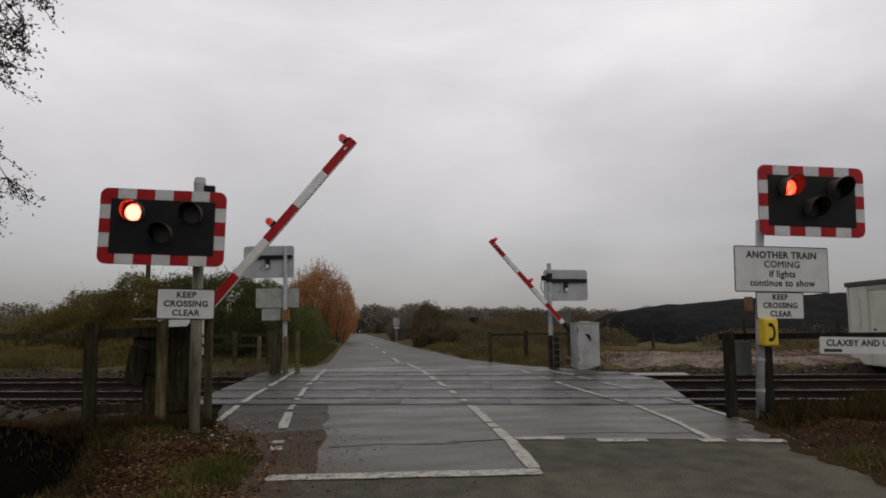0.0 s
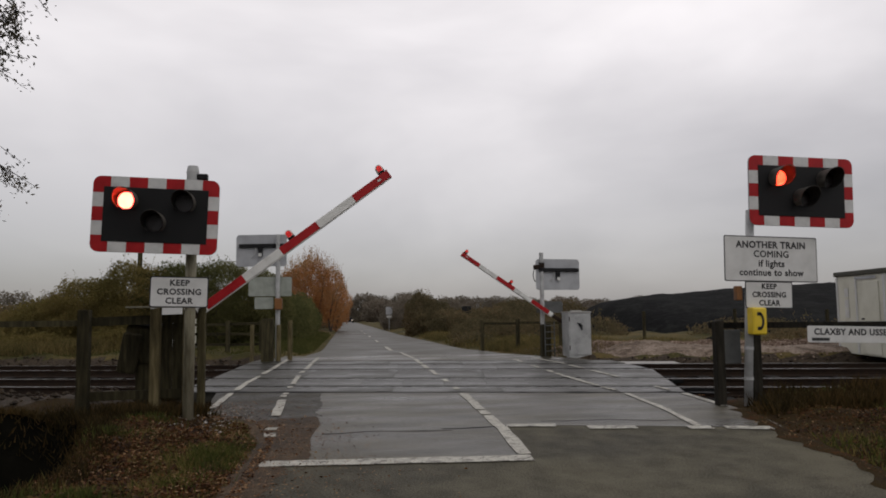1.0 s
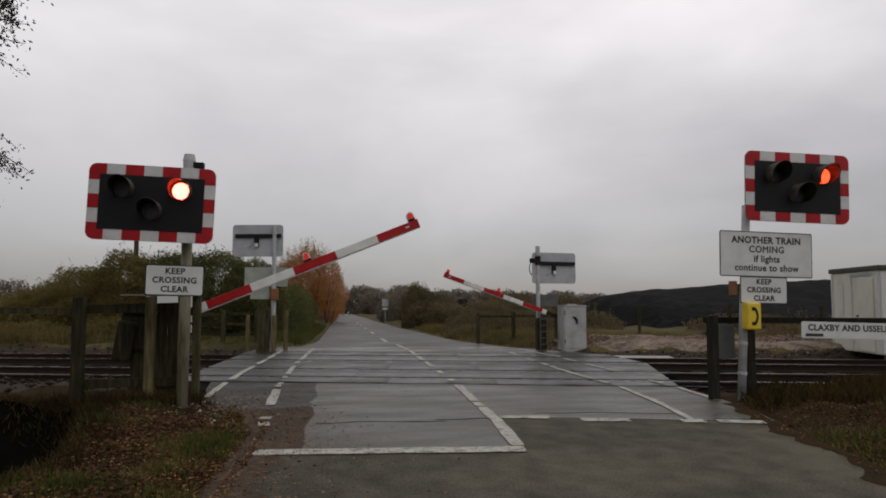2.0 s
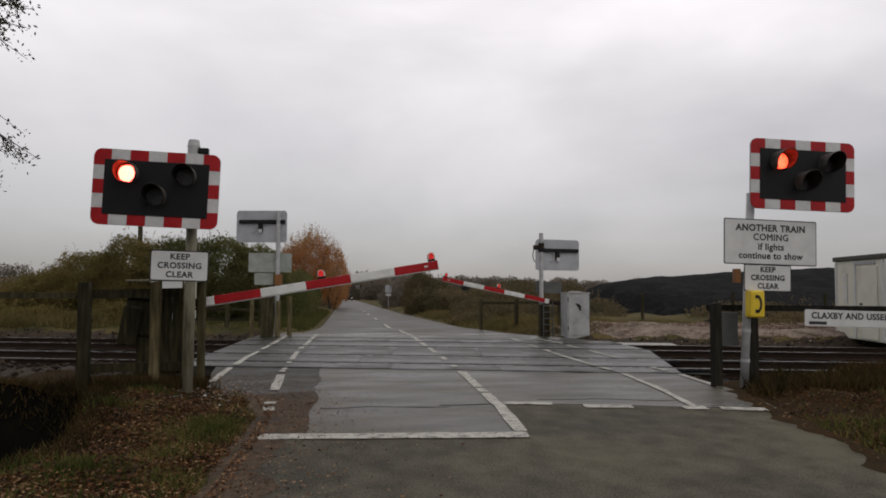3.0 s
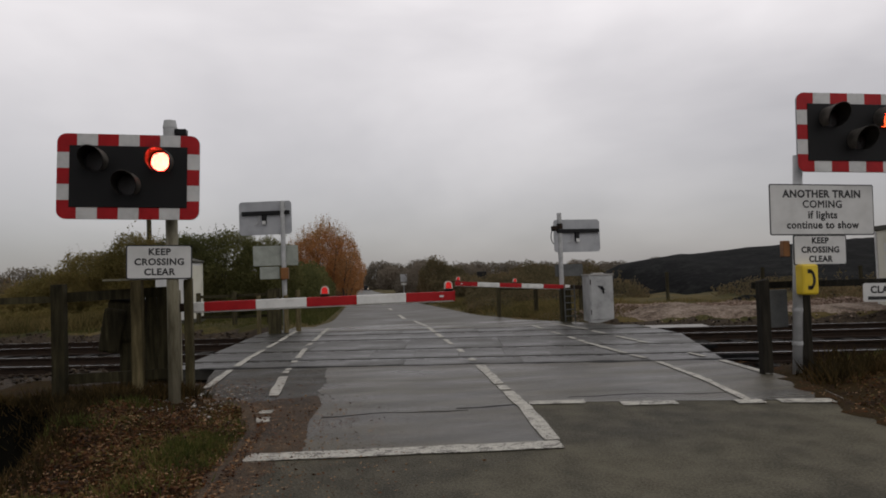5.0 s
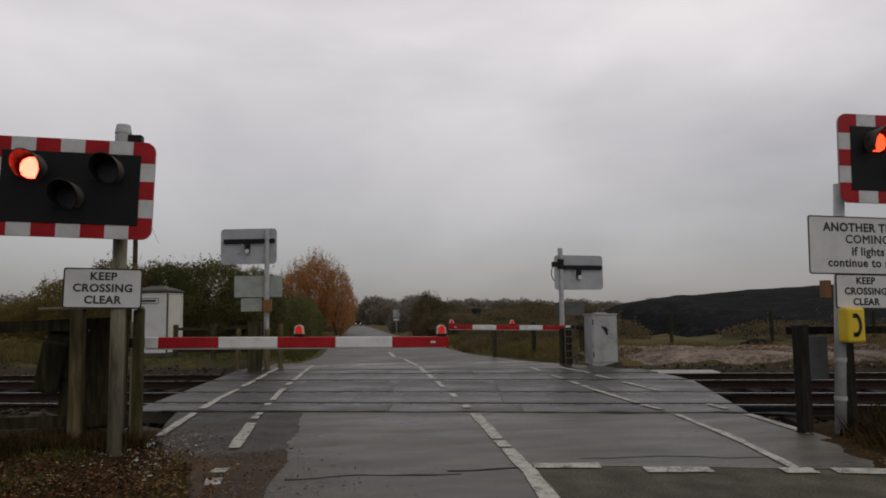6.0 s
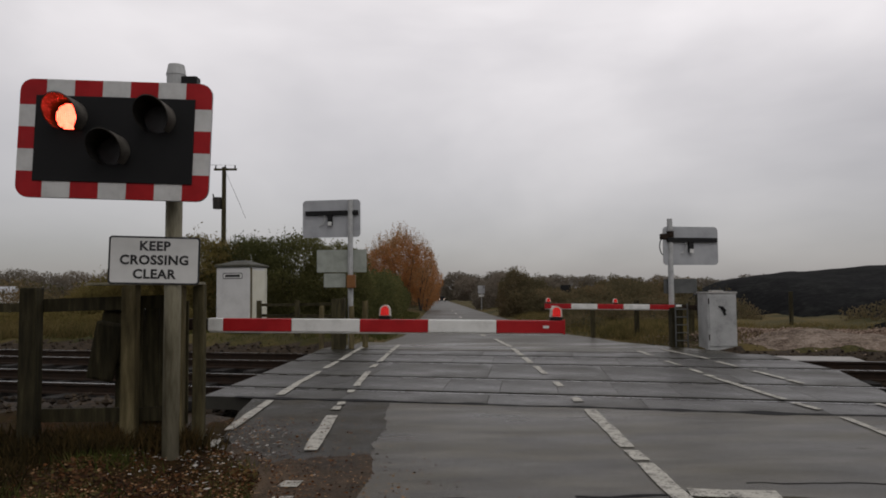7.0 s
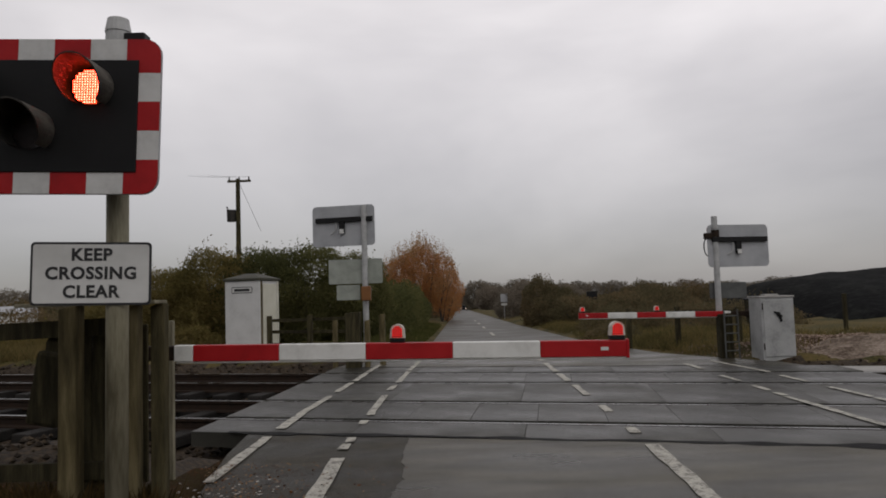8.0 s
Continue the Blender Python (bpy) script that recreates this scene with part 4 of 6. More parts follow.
def near_right_signal():
    t = thing("crossing_signal", pose(3.63, 2.74, 0.0, 0, 0.6, 0), "crossing lights above white warning signs and yellow phone box", "crossing signal", "crossing signals")
    bm = bmesh.new()
    tube(bm, (0, 0, -0.15), (0.125, 0, 2.6), 0.055, 0.055, 18)
    part("pole", bm, M["galv"], t, "grey steel pole", smooth=True)
    lit = signal_head(t, pose(0.79, -0.15, 2.845, 0, 1.0, 0) @ Matrix.Scale(1.1, 4))
    plate_sign(t, "warning_plate", 1.40, 0.61, pose(0.36, -0.075, 1.935, 0, 0.6, 4), (("ANOTHER TRAIN", 0.125, 0.185), ("COMING", 0.125, 0.062), ("if lights", 0.125, -0.065), ("continue to show", 0.125, -0.185)), label="white sign warning that another train is coming")
    plate_sign(t, "sign_plate", 0.71, 0.36, pose(0.31, -0.075, 1.455, 0, 0.6, 4), (("KEEP", 0.10, 0.11), ("CROSSING", 0.10, 0.0), ("CLEAR", 0.10, -0.11)), label="white sign lettered KEEP CROSSING CLEAR")
    bm = bmesh.new()
    box(bm, (0.085, -0.14, 1.11), (0.20, 0.16, 0.36), bevel=0.025)
    ph = part("phone_box", bm, M["yellow"], t, "yellow emergency telephone box")
    bm = bmesh.new()
    for k in range(9):
        a = radians(-65 + 130 * k / 8)
        box(bm, (0.055 + 0.07 * math.cos(a), -0.2215, 1.11 + 0.11 * math.sin(a)), (0.03, 0.006, 0.034), tilt=Euler((0, -a, 0)).to_matrix().to_4x4())
    box(bm, (0.07, -0.2215, 1.205), (0.05, 0.006, 0.045))
    box(bm, (0.07, -0.2215, 1.015), (0.05, 0.006, 0.045))
    part("handset_symbol", bm, M["text"], ph, "black handset symbol")
    bm = bmesh.new()
    box(bm, (-0.10, -0.02, 1.48), (0.08, 0.09, 0.19), bevel=0.01)
    part("side_box", bm, M["orange"], t, "small rusty orange box")
    bm = bmesh.new()
    for z in (0.35, 0.75, 2.0):
        tube(bm, (0.0455 * z + 0.006, 0, z - 0.02), (0.0455 * z + 0.008, 0, z + 0.02), 0.062, seg=18)
        part("clip_band", bm, M["galv"], t)
        bm = bmesh.new()
    bm.free()
    return lit


def far_signal(x, y, top, cx, cz, yaw, signs, label, roll=0.0, back="sign_back_green"):
    t = thing("crossing_signal", pose(x, y, 0.0), label, "crossing signal", "crossing signals")
    bm = bmesh.new()
    tube(bm, (0, 0, -0.15), (0, 0, top), 0.06, 0.06, 16)
    tube(bm, (0, 0, top - 0.25), (0, 0, top - 0.2), 0.075, seg=16)
    part("pole", bm, M["galv"], t, "grey steel pole", smooth=False)
    signal_head(t, pose(cx - x, 0.13, cz, 0, roll, yaw + 180), front=False)
    for i, (sx, sz, w, h) in enumerate(signs):
        plate_sign(t, "sign_plate", w, h, pose(sx - x, 0.08, sz, 0, 0, 180), back=back, label="dull grey-green back of a sign", border=True)
    return t


LIT_A = near_left_signal()
LIT_B = near_right_signal()
FL = far_signal(-3.47, 13.45, 3.36, -3.92, 2.945, -10, ((-3.68, 1.97, 1.14, 0.52), (-3.84, 1.53, 0.5, 0.32)), "grey back of crossing lights with sign backs on one pole")
bm = bmesh.new()
box(bm, (0.03, -0.12, 1.50), (0.2, 0.14, 0.3), bevel=0.02)
part("phone_case", bm, M["orange"], FL, "rusty orange phone case")
FR = far_signal(3.72, 13.15, 2.84, 4.22, 2.235, 13, ((3.95, 1.33, 0.75, 0.32),), "back of a crossing signal board on a thin grey pole", back="dull_panel")
bm = bmesh.new()
tube(bm, (0, 0, 2.42), (0, 0, 2.56), 0.085, seg=14)
box(bm, (-0.12, 0.0, 2.44), (0.2, 0.12, 0.13), bevel=0.02)
part("pole_clamp", bm, M["rust"], FR, "rusty clamp near the pole top")
bm = bmesh.new()
loop = [(-0.16 - 0.09 * math.sin(a), -0.05, 2.22 + 0.19 * math.cos(a)) for a in np.linspace(0.1, 3.0, 11)]
for a, b in zip(loop, loop[1:]):
    tube(bm, a, b, 0.012, seg=7)
part("cable", bm, M["black"], FR, "black looped cable")


# ---- barriers ----
def boom_barrier(x, y, z, ang, flip, reach, label):
    """Machine housing with counterweights, and the arm that turns on it."""
    t = thing("boom_barrier", pose(x, y, 0), label, "barrier", "boom barriers")
    bm = bmesh.new()
    box(bm, (-0.30 * flip, 0.42, 0.30), (0.30, 0.40, 0.95), bevel=0.02)
    part("pedestal", bm, M["timber_dark"], t, "dark weathered pedestal")
    bm = bmesh.new()
    box(bm, (-0.34 * flip, 0.42, 0.90), (0.50, 0.48, 0.50), bevel=0.05, tilt=Euler((0, 0.10 * flip, 0)).to_matrix().to_4x4())
    body = part("housing", bm, M["timber_dark"], t, "dark grimy machine housing")
    bm = bmesh.new()
    box(bm, (-0.34 * flip, 0.42, 1.16), (0.56, 0.54, 0.04), bevel=0.012, tilt=Euler((0, 0.10 * flip, 0)).to_matrix().to_4x4())
    part("lid", bm, M["black"], body)
    bm = bmesh.new()
    tube(bm, (0, -0.05, z), (0, 0.2, z), 0.07, seg=16)
    box(bm, (-0.06 * flip, 0.25, z), (0.2, 0.14, 0.16), bevel=0.01)
    part("axle", bm, M["rust"], t)
    for s in (0.14, 0.72):
        bm = bmesh.new()
        box(bm, (-0.50 * flip, s, 0.80), (0.24, 0.07, 0.52), bevel=0.03, tilt=Euler((0, 0.18 * flip, 0)).to_matrix().to_4x4())
        part("counterweight", bm, M["timber_dark"], t, "dark grimy counterweight")
    arm = new("arm")
    arm.parent = t
    arm.empty_display_size = 0.1
    arm.matrix_basis = pose(0, 0, z, 0, ang, 0)
    arm["label"] = "red and white striped arm with red lamps"
    L, band, thick = reach, reach / 6.0, 0.122
    ends = [L - band * i for i in range(6)] + [L - band * 5.22]
    for i in range(6):
        x1, x0 = ends[i], ends[i + 1]
        bm = bmesh.new()
        box(bm, (flip * (x0 + x1) / 2, 0, 0), (x1 - x0 - 0.001, 0.075, thick - 0.012), bevel=0.006)
        part("stripe", bm, M["red"] if i % 2 == 0 else M["boom_white"], arm)
    bm = bmesh.new()
    box(bm, (flip * (L - band * 2.6), 0, -thick / 2), (band * 5.2, 0.05, 0.014), bevel=0.003)
    part("lower_edge", bm, M["boom_white"], arm, "white lower edge strip")
    bm = bmesh.new()
    box(bm, (flip * 0.17, 0.03, 0), (0.62, 0.09, thick - 0.025), bevel=0.01)
    part("arm_clamp", bm, M["rust"], arm, "dark rusty arm clamp")
    bm = bmesh.new()
    box(bm, (flip * (L - 0.006), 0, 0), (0.02, 0.085, thick + 0.004), bevel=0.004)
    part("end_cap", bm, M["red"], arm)
    bm = bmesh.new()
    box(bm, (flip * (L - 0.16), -0.039, 0.0), (0.05, 0.004, 0.022))
    part("maker_plate", bm, M["white"], arm, "tiny pale plate")
    for xx in (L - 0.07, L - 1.55):
        bm = bmesh.new()
        box(bm, (flip * xx, 0, thick / 2 + 0.012), (0.10, 0.075, 0.03), bevel=0.005)
        part("lamp_base", bm, M["black"], arm)
        bm = bmesh.new()
        hump(bm, 0.036, 0.076, -0.028, 0.046)
        part("lamp_lens", bm, M["lit_boom"], arm, "glowing red lamp lens", pose(flip * xx, 0, thick / 2 + 0.031))
        bm = bmesh.new()
        hump(bm, 0.051, 0.094, -0.036, 0.036)
        part("lamp_shell", bm, M["shell"], arm, "pale arched lamp housing", pose(flip * xx, 0, thick / 2 + 0.025))
    return arm


BOOM_A = boom_barrier(-3.903, 3.32, 1.04, -50, 1, 3.53, "barrier with striped arm coming down across the lane")
BOOM_B = boom_barrier(4.33, 13.0, 0.857, 49, -1, 3.46, "far barrier with striped arm coming down")


# ---- movement ----
def motions():
    a = [(0, 50.2), (0.5, 43.2), (1, 36.7), (1.5, 29.4), (1.7, 26.4), (2.25, 18.2), (2.8, 11.4), (3, 9.4), (3.5, 6.8), (4, 4.4), (4.5, 2.0), (4.7, 1.2), (5.2, -0.1), (5.8, -0.8), (6.5, -0.9), (8, -1.0)]
    walk(BOOM_A, [(t, pose(0, 0, 1.04, 0, -v, 0)) for t, v in a])
    b = [(0, 49), (0.5, 41.2), (1, 34.2), (1.5, 26.6), (1.7, 23.6), (2.25, 17.0), (2.8, 12.6), (3, 11.6), (3.5, 9.9), (4, 8.2), (4.5, 6.1), (4.7, 5.2), (5.2, 3.0), (5.8, 1.5), (6.5, 1.1), (8, 0.9)]
    walk(BOOM_B, [(t, pose(0, 0, 0.857, 0, v, 0)) for t, v in b])
    # the pair of red lamps shines in turn
    for lit in (LIT_A, LIT_B):
        rows, side = [(0, 0)], 0
        switches = sorted([0.40 + 0.742 * i for i in range(11)] + [0.745 + 0.742 * i for i in range(10)])
        for s in switches:
            f = int(s * 30)
            rows += [(f / 30, side), ((f + 1) / 30, 1 - side)]
            side = 1 - side
        rows.append((8.0, side))
        walk(lit, [(t, pose(LAMPS[i][0], 0, LAMPS[i][1])) for t, i in rows])


# ---- fences and posts ----
def bar(bm, a, b, w, h):
    """A squared rail between two points."""
    a, b = Vector(a), Vector(b)
    d = b - a
    q = d.to_track_quat("X", "Z").to_matrix().to_4x4()
    bmesh.ops.create_cube(bm, size=1.0, matrix=Matrix.Translation((a + b) / 2) @ q @ Matrix.Diagonal((d.length, w, h, 1)))


def rail_fence(points, tops, rails, label, w=0.12, mat="timber_dark"):
    """Posts at the points, with level rails between neighbours."""
    t = thing("timber_fence", Matrix.Identity(4), label, "fence", "timber fences")
    for (x, y), top in zip(points, tops):
        z0 = float(terrain(x, y)) - 0.12
        bm = bmesh.new()
        box(bm, (x, y, (z0 + top) / 2), (w, w, top - z0), bevel=0.01, rz=random.uniform(-4, 4))
        part("post", bm, M[mat], t)
    for (a, b) in zip(points, points[1:]):
        for z in rails:
            bm = bmesh.new()
            bar(bm, (a[0], a[1] + w * 0.62, z + random.uniform(-0.015, 0.015)), (b[0], b[1] + w * 0.62, z + random.uniform(-0.015, 0.015)), 0.04, 0.075)
            part("rail", bm, M[mat], t)
    return t


rail_fence([(-14.0, 3.9), (-11.6, 3.6), (-9.3, 3.35), (-7.05, 3.15), (-4.81, 3.02)], [1.3, 1.32, 1.3, 1.34, 1.36], [1.2], "dark weathered timber rail fence beside the railway", 0.135)
wooden_post(-3.95, 2.92, 1.37, 0.115, "timber", "pale square timber post behind the keep clear sign")
wooden_post(-3.58, 2.96, 1.36, 0.10, "timber", "square weathered timber post by the barrier")
wooden_post(-3.42, 3.0, 1.37, 0.09, "timber_mid", "narrow dark timber post by the barrier")
for za, zb in ((1.21, 1.24), (0.30, 0.32)):
    bm = bmesh.new()
    bar(bm, (-4.82, 3.12, za), (-3.62, 3.05, zb), 0.04, 0.11)
    tagged(mesh_ob("fence_rail", bm, M["timber_dark"]), "dark timber rail fixed between the posts", "fence rail", "fence rails")
bm = bmesh.new()
box(bm, (-3.84, 2.95, 1.385), (0.92, 0.17, 0.022), rz=-3, bevel=0.004)
tagged(mesh_ob("cap_board", bm, M["pole"]), "thin pale cap board over the timber posts", "board")
t = thing("guard_screen", Matrix.Identity(4), "dark plank screen between posts before the barrier machine", "screen")
for k in range(4):
    bm = bmesh.new()
    box(bm, (-3.99 + 0.125 * k, 3.14 + random.uniform(-0.006, 0.006), 0.73), (0.118, 0.028, 1.02 + random.uniform(-0.03, 0.03)), bevel=0.006)
    part("plank", bm, M["timber_dark"], t)
wooden_post(3.27, 2.78, 1.12, 0.12, "black_timber", "dark square timber post at the roadside")
wooden_post(3.865, 2.92, 1.15, 0.13, "black_timber", "dark timber post behind the signal pole")
bm = bmesh.new()
bar(bm, (3.25, 2.98, 1.05), (6.9, 2.98, 1.02), 0.04, 0.08)
tagged(mesh_ob("fence_rail", bm, M["black_timber"]), "dark timber top rail beside the signal", "fence rail")
bm = bmesh.new()
box(bm, (3.5, 2.93, 0.76), (0.32, 0.05, 0.46), bevel=0.01)
tagged(mesh_ob("back_panel", bm, M["dull_panel"]), "small grey panel fixed to the roadside fence", "panel")
rail_fence([(6.05, 2.9), (6.9, 2.9)], [1.0, 1.0], [0.5], "dark timber fence carrying the crossing name sign", 0.11, "black_timber")


def name_sign():
    t = thing("name_sign", pose(5.48, 2.74, 0.895, 0, 1.6, 0), "long white crossing name sign with black letters", "sign")
    p = plate_sign(t, "sign_plate", 1.9, 0.225, Matrix.Identity(4), border=False)
    lettering("CLAXBY AND USSELBY", 0.118, p, pose(-0.21, -0.0075, 0.03, 90))
    bm = bmesh.new()
    box(bm, (-0.76, -0.007, -0.068), (0.26, 0.002, 0.04))
    part("small_line", bm, M["text"], p, "short dark bar of small print")
    bm = bmesh.new()
    for x in (-0.6, 0.7):
        box(bm, (x, 0.09, -0.05), (0.06, 0.17, 0.12))
    part("bracket", bm, M["galv"], t)


name_sign()

# far side of the crossing
wooden_post(-3.70, 13.18, 1.12, 0.30, "timber_dark", "thick dark timber post below the far signal", group="far posts")
wooden_post(-3.42, 13.2, 0.95, 0.11, "timber", "pale timber post strapped to the far signal pole", group="far posts")
wooden_post(-3.15, 13.55, 1.06, 0.12, "timber", "slim weathered post beside the far signal", group="far posts")
wooden_post(-4.15, 13.6, 0.95, 0.10, "timber", "short pale post by the far fence", group="far posts")
wooden_post(3.73, 12.93, 0.87, 0.25, "timber_dark", "thick dark timber post by the far cabinet", group="far posts")
rail_fence([(-6.15, 15.9), (-5.1, 15.6), (-4.1, 15.3)], [1.05, 1.05, 1.05], [0.95, 0.65, 0.35], "dark low timber fence beyond the tracks", 0.12)
rail_fence([(2.6, 16.2), (3.6, 15.6), (4.8, 15.0)], [0.95, 0.98, 0.95], [0.85], "dark timber fence behind the far signal", 0.11)
rail_fence([(8.5, 17.5), (11.5, 16.9), (14.5, 16.3), (17.5, 15.7)], [1.15, 1.2, 1.15, 1.2], [], "row of thin dark fence posts by the rubble", 0.09)


def ladder_gate(x, y):
    t = thing("metal_ladder", pose(x, y, 0), "small pale metal ladder standing by the cabinet", "ladder")
    for s in (-0.13, 0.13):
        bm = bmesh.new()
        tube(bm, (s, 0, -0.1), (s, 0, 0.95), 0.016, seg=8)
        part("stile", bm, M["dull_panel"], t)
    for k in range(5):
        bm = bmesh.new()
        tube(bm, (-0.13, 0, 0.15 + 0.17 * k), (0.13, 0, 0.15 + 0.17 * k), 0.012, seg=8)
        part("rung", bm, M["dull_panel"], t)


ladder_gate(3.80, 12.75)


def control_cabinet():
    t = thing("control_cabinet", pose(4.43, 12.38, 0, 0, 0, 1) @ Matrix.Diagonal((0.88, 0.8, 1.0, 1)), "weathered grey steel crossing control cabinet", "cabinet")
    bm = bmesh.new()
    box(bm, (0, 0, 0.55), (0.70, 0.68, 1.24), bevel=0.015)
    body = part("body", bm, M["cabinet"], t)
    bm = bmesh.new()
    box(bm, (0.0, -0.35, 0.60), (0.62, 0.02, 1.06), bevel=0.008)
    door = part("door", bm, M["cabinet"], t)
    bm = bmesh.new()
    box(bm, (0, 0, 1.185), (0.74, 0.72, 0.035), bevel=0.01)
    box(bm, (0.02, 0.1, 1.215), (0.30, 0.25, 0.04), bevel=0.01)
    part("lid", bm, M["concrete"], t)
    bm = bmesh.new()
    bmesh.ops.create_uvsphere(bm, u_segments=10, v_segments=6, radius=0.045, matrix=Matrix.Translation((0, -0.375, 0.86)))
    box(bm, (0.0, -0.372, 0.86), (0.19, 0.02, 0.035), tilt=Euler((0, 0.5, 0)).to_matrix().to_4x4())
    box(bm, (0.04, -0.372, 0.78), (0.05, 0.02, 0.13), tilt=Euler((0, -0.4, 0)).to_matrix().to_4x4())
    part("handle", bm, M["black"], door, "black swing handle and lock")
    for z in (0.2, 0.95):
        bm = bmesh.new()
        tube(bm, (-0.32, -0.355, z), (-0.32, -0.355, z + 0.12), 0.014, seg=8)
        part("hinge", bm, M["rust"], door)


control_cabinet()


def toilet_cabin():
    t = thing("portable_toilet", pose(-7.2, 18.1, 0, 0, 0, -14), "pale portable toilet cabin with dark domed roof", "toilet cabin")
    z0 = float(terrain(-7.05, 18.1))
    bm = bmesh.new()
    box(bm, (0, 0, z0 + 0.96), (1.05, 1.05, 1.82), bevel=0.03)
    body = part("body", bm, M["loo"], t)
    bm = bmesh.new()
    box(bm, (0, 0, z0 + 0.05), (1.16, 1.16, 0.14), bevel=0.02)
    part("base", bm, M["roof_dark"], t)
    bm = bmesh.new()
    box(bm, (0, 0, z0 + 1.90), (1.13, 1.13, 0.08), bevel=0.02)
    bmesh.ops.create_cone(bm, cap_ends=True, segments=4, radius1=0.78, radius2=0.2, depth=0.14, matrix=Matrix.Translation((0, 0, z0 + 2.0)) @ Euler((0, 0, radians(45))).to_matrix().to_4x4())
    part("roof", bm, M["roof_dark"], t, "dark dirty roof")
    for x in (0.44, -0.44):
        bm = bmesh.new()
        box(bm, (0.53, x, z0 + 0.96), (0.03, 0.08, 1.78), bevel=0.008)
        part("corner_trim", bm, M["cream" if x > 0 else "timber"], body)
    bm = bmesh.new()
    box(bm, (0.53, 0, z0 + 0.95), (0.02, 0.72, 1.65), bevel=0.008)
    part("door", bm, M["cream"], t, "cream door")
    bm = bmesh.new()
    rounded_plate(bm, 0.62, 0.17, 0.04, -0.533, -0.527, 0, z0 + 1.62)
    badge = part("badge", bm, M["text"], body, "dark oval badge rim")
    bm = bmesh.new()
    rounded_plate(bm, 0.58, 0.13, 0.03, -0.537, -0.5335, 0, z0 + 1.62)
    part("badge_face", bm, M["white"], body)
    bm = bmesh.new()
    box(bm, (0, -0.5385, z0 + 1.62), (0.46, 0.003, 0.07))
    part("badge_bar", bm, M["text"], body, "plain dark bar on the badge")


toilet_cabin()


def site_cabin():
    t = thing("site_cabin", pose(10.6, 8.75, 0, 0, 0, -12), "cream panelled site cabin on feet beyond the tracks", "cabin")
    bm = bmesh.new()
    box(bm, (2.6, 1.2, 1.05), (5.2, 2.4, 1.96), bevel=0.02)
    body = part("body", bm, M["cream"], t)
    bm = bmesh.new()
    box(bm, (2.6, 1.2, 2.08), (5.3, 2.5, 0.12), bevel=0.02)
    part("roof", bm, M["roof_dark"], t, "dark roof edge")
    for k in range(6):
        bm = bmesh.new()
        box(bm, (0.05 + k * 1.02, -0.008, 1.05), (0.07, 0.03, 1.9), bevel=0.006)
        part("panel_strip", bm, M["loo"], body)
    for y in (0.05, 1.35, 2.35):
        bm = bmesh.new()
        box(bm, (-0.008, y, 1.05), (0.03, 0.07, 1.9), bevel=0.006)
        part("panel_strip", bm, M["loo"], body)
    bm = bmesh.new()
    box(bm, (-0.012, 0.72, 0.98), (0.03, 0.9, 1.74), bevel=0.01)
    door = part("door", bm, M["cream"], t, "cream cabin door")
    bm = bmesh.new()
    box(bm, (-0.035, 1.02, 0.95), (0.03, 0.1, 0.04), bevel=0.006)
    part("handle", bm, M["black"], door)
    bm = bmesh.new()
    box(bm, (-0.028, 0.85, 1.95), (0.004, 1.0, 0.07))
    part("name_bar", bm, M["sign_back"], t, "faint grey bar of lettering")
    for z in (1.6, 1.32, 1.08):
        bm = bmesh.new()
        box(bm, (-0.012, 1.85, z), (0.008, 0.2, 0.22))
        part("notice", bm, M["white"], t, "small white notice")
    for x in (0.4, 4.8):
        for y in (0.3, 2.1):
            bm = bmesh.new()
            zt = 0.08
            z0 = float(terrain(10.6 + x, 8.75 + y)) - 0.15
            box(bm, (x, y, (zt + z0) / 2), (0.3, 0.3, zt - z0), bevel=0.01)
            part("foot", bm, M["concrete"], t)


site_cabin()


def utility_pole():
    x, y = -13.7, 38.0
    z0 = float(terrain(x, y)) - 0.5
    t = thing("utility_pole", pose(x, y, 0), "dark wooden utility pole with crossarm and transformer", "utility pole")
    bm = bmesh.new()
    tube(bm, (0, 0, z0), (0, 0, 8.35), 0.16, 0.12, 12)
    part("pole", bm, M["timber_dark"], t)
    bm = bmesh.new()
    box(bm, (0.1, -0.1, 8.2), (1.3, 0.1, 0.12), bevel=0.01)
    arm = part("crossarm", bm, M["timber_dark"], t)
    for k in (-0.45, 0.1, 0.65):
        bm = bmesh.new()
        tube(bm, (k, -0.1, 8.25), (k, -0.1, 8.45), 0.05, 0.03, 8)
        part("insulator", bm, M["hood"], arm)
    bm = bmesh.new()
    tube(bm, (-0.36, -0.05, 5.95), (-0.36, -0.05, 6.6), 0.24, 0.26, 14)
    tube(bm, (-0.55, -0.05, 6.6), (-0.62, -0.05, 6.8), 0.04, seg=8)
    part("transformer", bm, M["hood"], t, "dark drum transformer")
    for k in (-0.45, 0.1, 0.65):
        bm = bmesh.new()
        p0 = Vector((k, -0.1, 8.45))
        for i in range(10):
            a, b = i / 10, (i + 1) / 10
            f = lambda s: p0 + Vector((-2.2 * s, -0.3 * s, 0.1 * s - 0.2 * s * (1 - s)))
            tube(bm, f(a), f(b), 0.005, seg=5, caps=False)
        part("wire", bm, M["text"], t)
    bm = bmesh.new()
    tube(bm, (0.1, -0.1, 8.1), (1.25, 0, 5.4), 0.010, seg=5, caps=False)
    part("stay_wire", bm, M["text"], t)


utility_pole()


